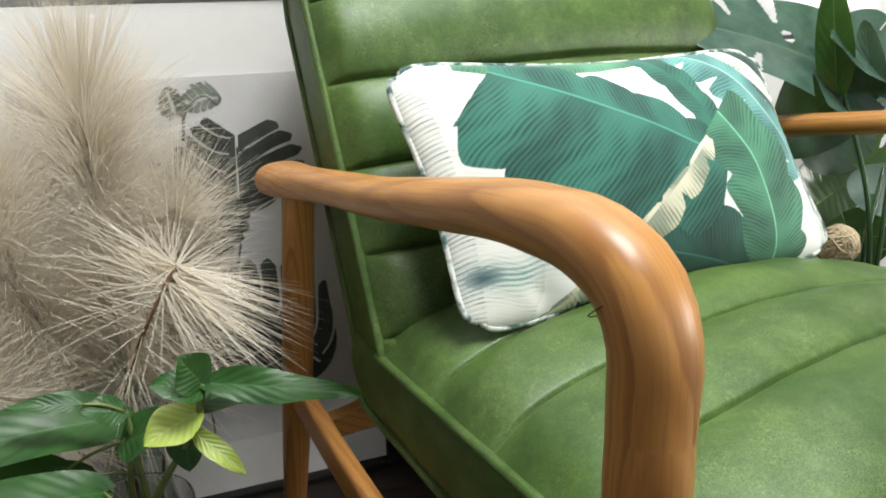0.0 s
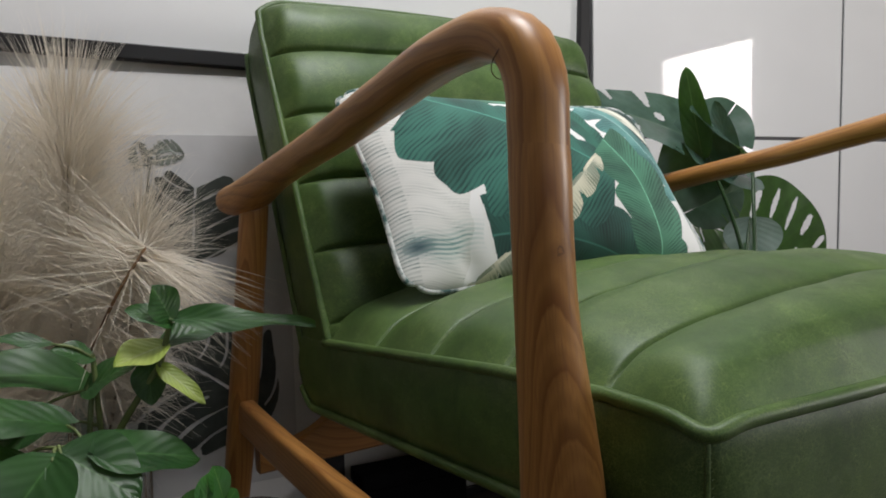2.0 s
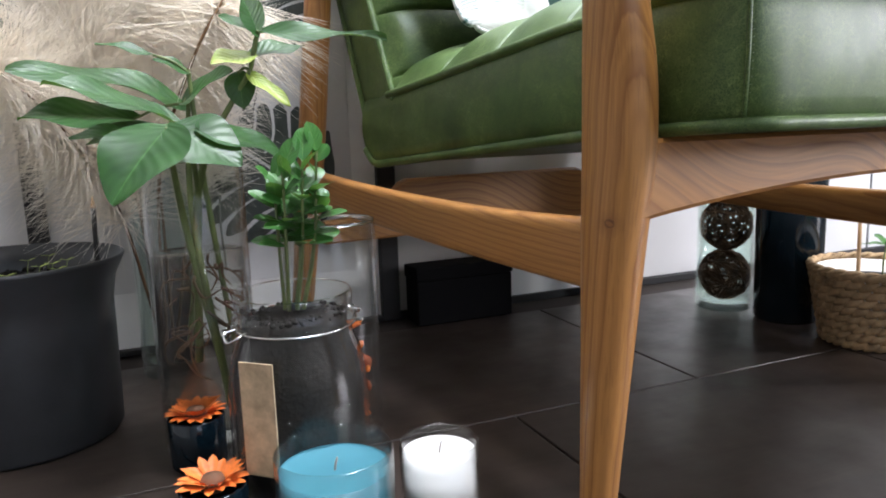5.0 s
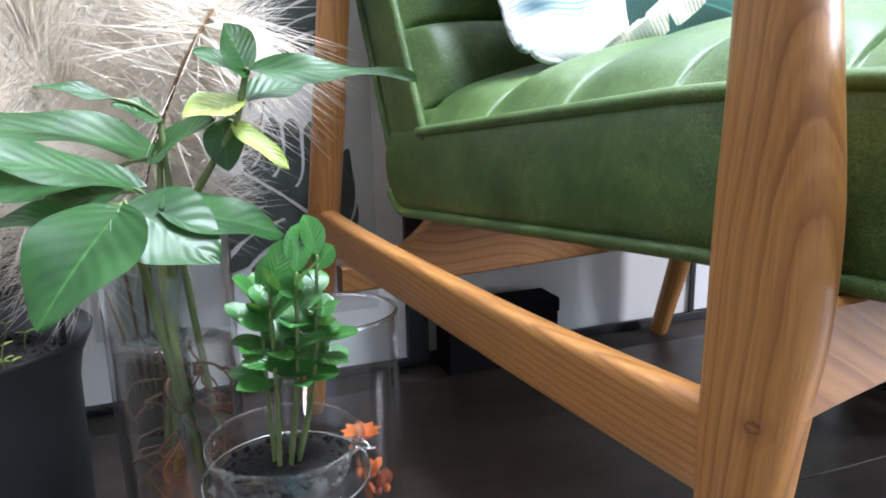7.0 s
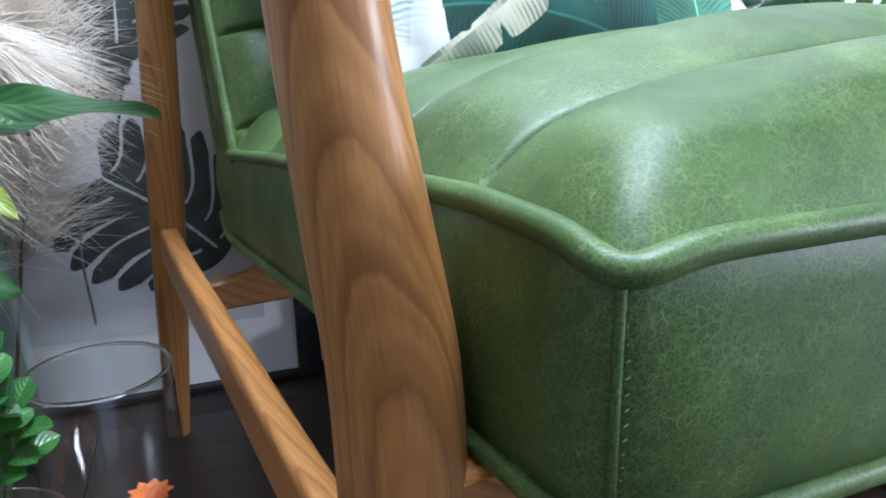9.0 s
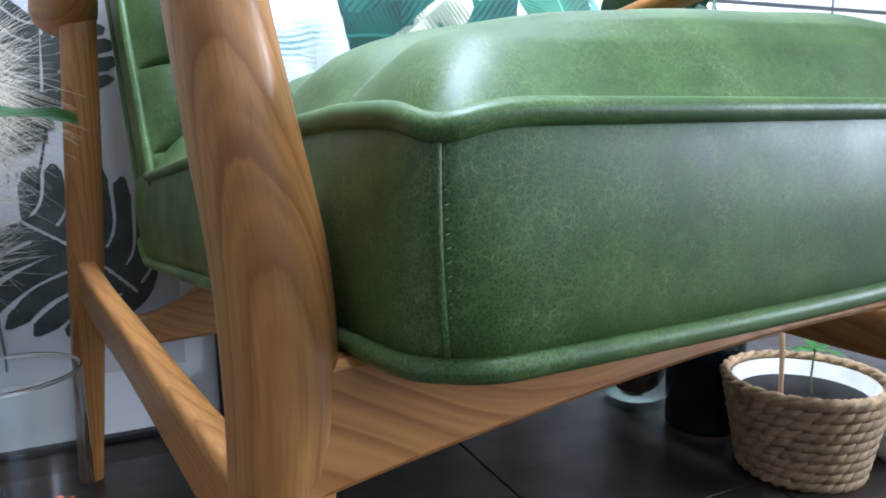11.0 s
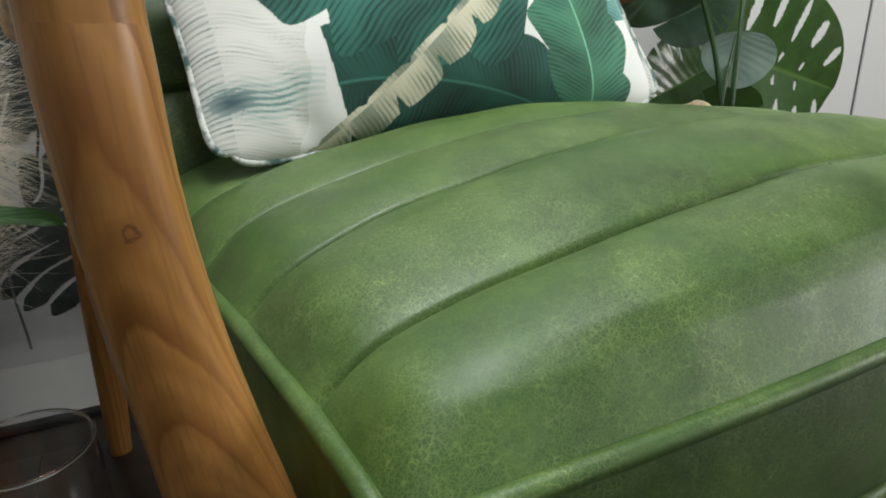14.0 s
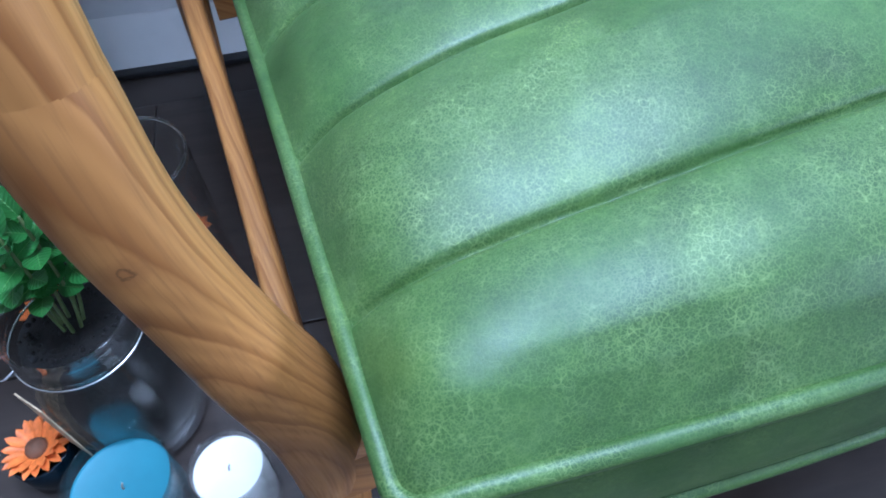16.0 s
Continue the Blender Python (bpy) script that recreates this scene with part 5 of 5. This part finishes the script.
plume([(-0.370, 0.800, 0.05), (-0.310, 0.815, 0.36), (-0.285, 0.805, 0.47), (-0.275, 0.785, 0.560)], 2300, 0.130, 0.70, 0.65, "short beige dried plume with fine hairs", 4, 100)
plume([(-0.390, 0.780, 0.05), (-0.455, 0.700, 0.33), (-0.520, 0.640, 0.43), (-0.560, 0.590, 0.470)], 3000, 0.135, 0.85, 0.35, "drooping beige dried plume with fine hairs", 6, 140)

# ---- behind and under the chair ----
ball_vase = thing("rattan_ball_vase", "tall clear glass holding brown fibre balls", "vase", (0.655, 0.680, 0))
lathe("glass", glass_shell(0.054, 0.385, 0.003, 0.014), GREEN_GLASS, ball_vase, sides=40)
glass_rim(0.0525, 0.3855, ball_vase)


def woven_ball(x, y, z, r, material, turns, seed, label):
    random.seed(seed)
    ob = thing("woven_ball", label, "decor ball", (x, y, z), group="woven balls")
    for k in range(turns):
        e = Euler((random.uniform(0, 3.1), random.uniform(0, 3.1), random.uniform(0, 3.1))).to_matrix()
        rr = r * random.uniform(0.90, 1.0)
        pts = [(*(e @ Vector((rr * math.cos(a), rr * math.sin(a), 0.18 * r * math.sin(3 * a)))), 0.0022, 0.0011) for a in np.linspace(0, 2 * math.pi, 26, endpoint=False)]
        tube("strand", pts, material, ob, sides=5, side_hint=(0.2, 0.4, 1), closed=True)


woven_ball(0.655, 0.680, 0.066, 0.0495, BARK, 34, 1, "dark brown fibre ball inside a glass")
woven_ball(0.655, 0.680, 0.166, 0.0495, BARK, 34, 2, "brown fibre ball inside a glass")
woven_ball(0.704, 0.650, 0.414, 0.031, RATTAN, 26, 3, "pale rattan ball resting on a glass rim")
woven_ball(0.655, 0.680, 0.266, 0.0495, WICKER, 30, 4, "brown fibre ball inside a glass")
woven_ball(0.655, 0.680, 0.360, 0.0440, RATTAN, 28, 5, "pale rattan ball inside a glass")

blue_vase = thing("blue_glass_vase", "tall dark blue glass vase standing on the floor", "vase", (0.690, 0.560, 0))
lathe("glass", [(0, 0), (0.052, 0), (0.057, 0.006), (0.060, 0.345), (0.052, 0.375), (0.052, 0.392), (0.049, 0.392), (0.049, 0.375), (0.056, 0.345), (0.055, 0.012), (0, 0.012)], DARK_GLASS, blue_vase)
glass_rim(0.0505, 0.393, blue_vase)
monstera = thing("monstera", "monstera with large split glossy leaves in a vase", "plant", (0, 0, 0))
random.seed(21)
SPLIT = [(0.22 + 0.13 * k + 0.02 * w, w, 0.42 + 0.10 * (k % 2), 0.018) for k in range(6) for w in (-1, 1)]
HOLES = [(0.17 + 0.165 * k + 0.02 * w, w, 0.34 + 0.07 * (k % 2), 0.026 - 0.003 * (k % 3), 0.90 - 0.05 * (k % 2)) for k in range(5) for w in (-1, 1)] + [(0.25 + 0.19 * k, w, 0.09, 0.011, 0.20) for k in range(3) for w in (-1, 1)]
for foot, mid, top in (((0.69, 0.56, 0.10), (0.70, 0.58, 0.50), (0.760, 0.640, 0.66)), ((0.70, 0.57, 0.10), (0.72, 0.62, 0.48), (0.930, 0.790, 0.492)), ((0.68, 0.56, 0.10), (0.68, 0.60, 0.52), (0.665, 0.660, 0.665)), ((0.68, 0.55, 0.12), (0.70, 0.60, 0.45), (0.745, 0.630, 0.540))):
    stem("stalk", [foot, mid, top], 0.0046, 0.0030, STALK, monstera)
DROOP = [(0.30, 1, 0.40, 0.030), (0.58, 1, 0.46, 0.034), (0.78, 1, 0.5, 0.02), (0.42, -1, 0.40, 0.030), (0.68, -1, 0.44, 0.028), (0.50, 1, 0.14, 0.030, 0.36)]
FACING = (-0.5, -0.8, 0.15)
for a, b, w, m, slit, droop, up in (
        ((0.860, 0.780, 0.500), (1.180, 0.800, 0.400), 0.300, LEAF_MONSTERA, HOLES, 0.05, FACING),
        ((0.770, 0.700, 0.640), (0.455, 0.735, 0.785), 0.200, LEAF_BLUISH, DROOP, 0.30, (-0.3, -0.6, 0.8)),
        ((0.740, 0.690, 0.720), (0.600, 0.690, 0.560), 0.150, LEAF_BLUISH, SPLIT[:4], 0.12, FACING),
        ((0.660, 0.662, 0.655), (0.622, 0.666, 0.812), 0.052, LEAF_MONSTERA, (), 0.05, (-0.8, -0.5, 0.1)),
        ((0.735, 0.664, 0.640), (0.690, 0.662, 0.755), 0.042, LEAF_BLUISH, (), 0.06, (-0.6, -0.7, 0.1)),
        ((0.625, 0.650, 0.730), (0.795, 0.660, 0.645), 0.075, LEAF_BLUISH, (), 0.10, (-0.3, -0.5, 0.8)),
        ((0.760, 0.640, 0.540), (0.752, 0.628, 0.462), 0.105, LEAF_PALE, (), -0.15, (-0.4, -0.6, 0.7)),
        ((0.680, 0.700, 0.560), (0.830, 0.720, 0.600), 0.110, LEAF_BLUISH, SPLIT[2:8], 0.10, FACING),
        ((0.560, 0.860, 0.640), (0.470, 0.840, 0.760), 0.120, LEAF_MONSTERA, (), 0.10, FACING),
        ((0.780, 0.740, 0.470), (0.640, 0.700, 0.440), 0.150, LEAF_MONSTERA, SPLIT[1:7], 0.08, FACING),
        ((0.760, 0.690, 0.430), (0.840, 0.700, 0.330), 0.150, LEAF_MONSTERA, SPLIT[3:9], 0.08, FACING)):
    leaf_mesh("leaf", a, b, w, m, monstera, up=up, droop=droop, fold=0.12, shape=0.40, point=0.75, wave=0.02, slits=slit, rows=130 if slit else 26, cols=26 if slit else 8, heart=0.22 if slit else 0.05)

basket = thing("wicker_basket", "round woven seagrass basket with a white liner", "basket", (0.700, 0.395, 0))
BR0, BR1, BH = 0.074, 0.097, 0.125
lathe("liner", [(0, 0.006), (BR0 - 0.006, 0.006), (BR1 - 0.007, BH - 0.004), (BR1 - 0.010, BH - 0.004), (BR0 - 0.010, 0.02), (0, 0.02)], CREAM, basket, "white plastic liner")
lathe("soil", [(0, 0.021), (BR0 - 0.010, 0.021), (BR1 - 0.014, 0.100), (0, 0.104)], SOIL, basket, "dark soil")
for row in range(9):
    zc = 0.008 + row * 0.0142
    rr = BR0 + (BR1 - BR0) * zc / BH
    n = 30
    for k in range(n):
        a = 2 * math.pi * (k + 0.5 * (row % 2)) / n
        half = math.pi / n * 1.25
        pts = [(rr * math.cos(a + f * half) * (1 + 0.035 * (1 - f * f)), rr * math.sin(a + f * half) * (1 + 0.035 * (1 - f * f)), zc + 0.004 * f, 0.0042, 0.0068) for f in (-1, -0.5, 0, 0.5, 1)]
        tube("strand", pts, WICKER, basket, rows=5, sides=6, side_hint=(math.cos(a), math.sin(a), 0))
for ph in (0.0, math.pi):
    pts = [((BR1 + 0.001) * math.cos(a) + 0.003 * math.cos(14 * a + ph) * math.cos(a), (BR1 + 0.001) * math.sin(a) + 0.003 * math.cos(14 * a + ph) * math.sin(a), BH + 0.003 * math.sin(14 * a + ph), 0.0042, 0.0042) for a in np.linspace(0, 2 * math.pi, 160, endpoint=False)]
    tube("braided_rim", pts, WICKER, basket, sides=6, side_hint=(0, 0, 1), closed=True)
shoot = thing("basket_seedling", "slim green seedling beside a wooden stick", "seedling", (0.700, 0.395, 0.100))
stem("stick", [(-0.030, 0.010, -0.02), (-0.031, 0.010, 0.04), (-0.032, 0.011, 0.098)], 0.0032, 0.0032, BARE_WOOD, shoot, rows=6, label="pale wooden stick")
stem("stem", [(0.004, -0.01, -0.01), (0.003, -0.008, 0.03), (0.010, -0.006, 0.062)], 0.0016, 0.0012, STEM, shoot, rows=10)
for k in range(6):
    a = k * 1.05
    leaf_mesh("leaf", (0.010, -0.006, 0.060), (0.010 + 0.042 * math.cos(a), -0.006 + 0.042 * math.sin(a), 0.068 + 0.008 * math.sin(2 * a)), 0.014, LEAF_SMALL, shoot, droop=0.2, rows=10, cols=3)

china = thing("patterned_pot", "small blue and white patterned ceramic pot", "pot", (0.850, 0.345, 0))
lathe("body", [(0, 0), (0.040, 0), (0.050, 0.015), (0.058, 0.05), (0.052, 0.082), (0.045, 0.092), (0.047, 0.098), (0.043, 0.098), (0.041, 0.09), (0.048, 0.05), (0.038, 0.012), (0, 0.012)], WHITE_GLAZE, china)
random.seed(31)
for k in range(26):
    a, z = random.uniform(0, 6.28), random.uniform(0.018, 0.08)
    r = float(np.interp(z, (0.015, 0.05, 0.082), (0.050, 0.058, 0.052))) + 0.0004
    pts = [(r * math.cos(a + f * 0.16), r * math.sin(a + f * 0.16), z + 0.006 * math.sin(2.5 * f + k), 0.0008, 0.0030 * (1.2 - abs(f))) for f in (-1, -0.5, 0, 0.5, 1)]
    tube("painted_mark", pts, BLUE, china, rows=8, sides=6, side_hint=(math.cos(a), math.sin(a), 0), label="dark blue painted mark")

# ---- floor tiles ----
tile_mesh = None
floor_ob = bpy.data.objects["floor"]
for iy in range(-6, 2):
    for ix in range(-4, 6):
        x0 = 0.02 + 0.6 * ix + (0.3 if iy % 2 else 0.0)
        y1 = 0.385 + 0.45 * iy
        if x0 + 0.6 < -2.3 or x0 > 3.3 or y1 - 0.45 < -2.9 - 0.3:
            continue
        if tile_mesh is None:
            tile = part("tile", box_bm(0.0015, 0.5985, -0.4485, -0.0015, -0.010, 0.0, 0.0012), FLOOR, floor_ob, smooth=False)
            tile_mesh = tile.data
        else:
            tile = new("tile", tile_mesh)
            tile.parent = floor_ob
        tile.location = (x0, y1, 0)
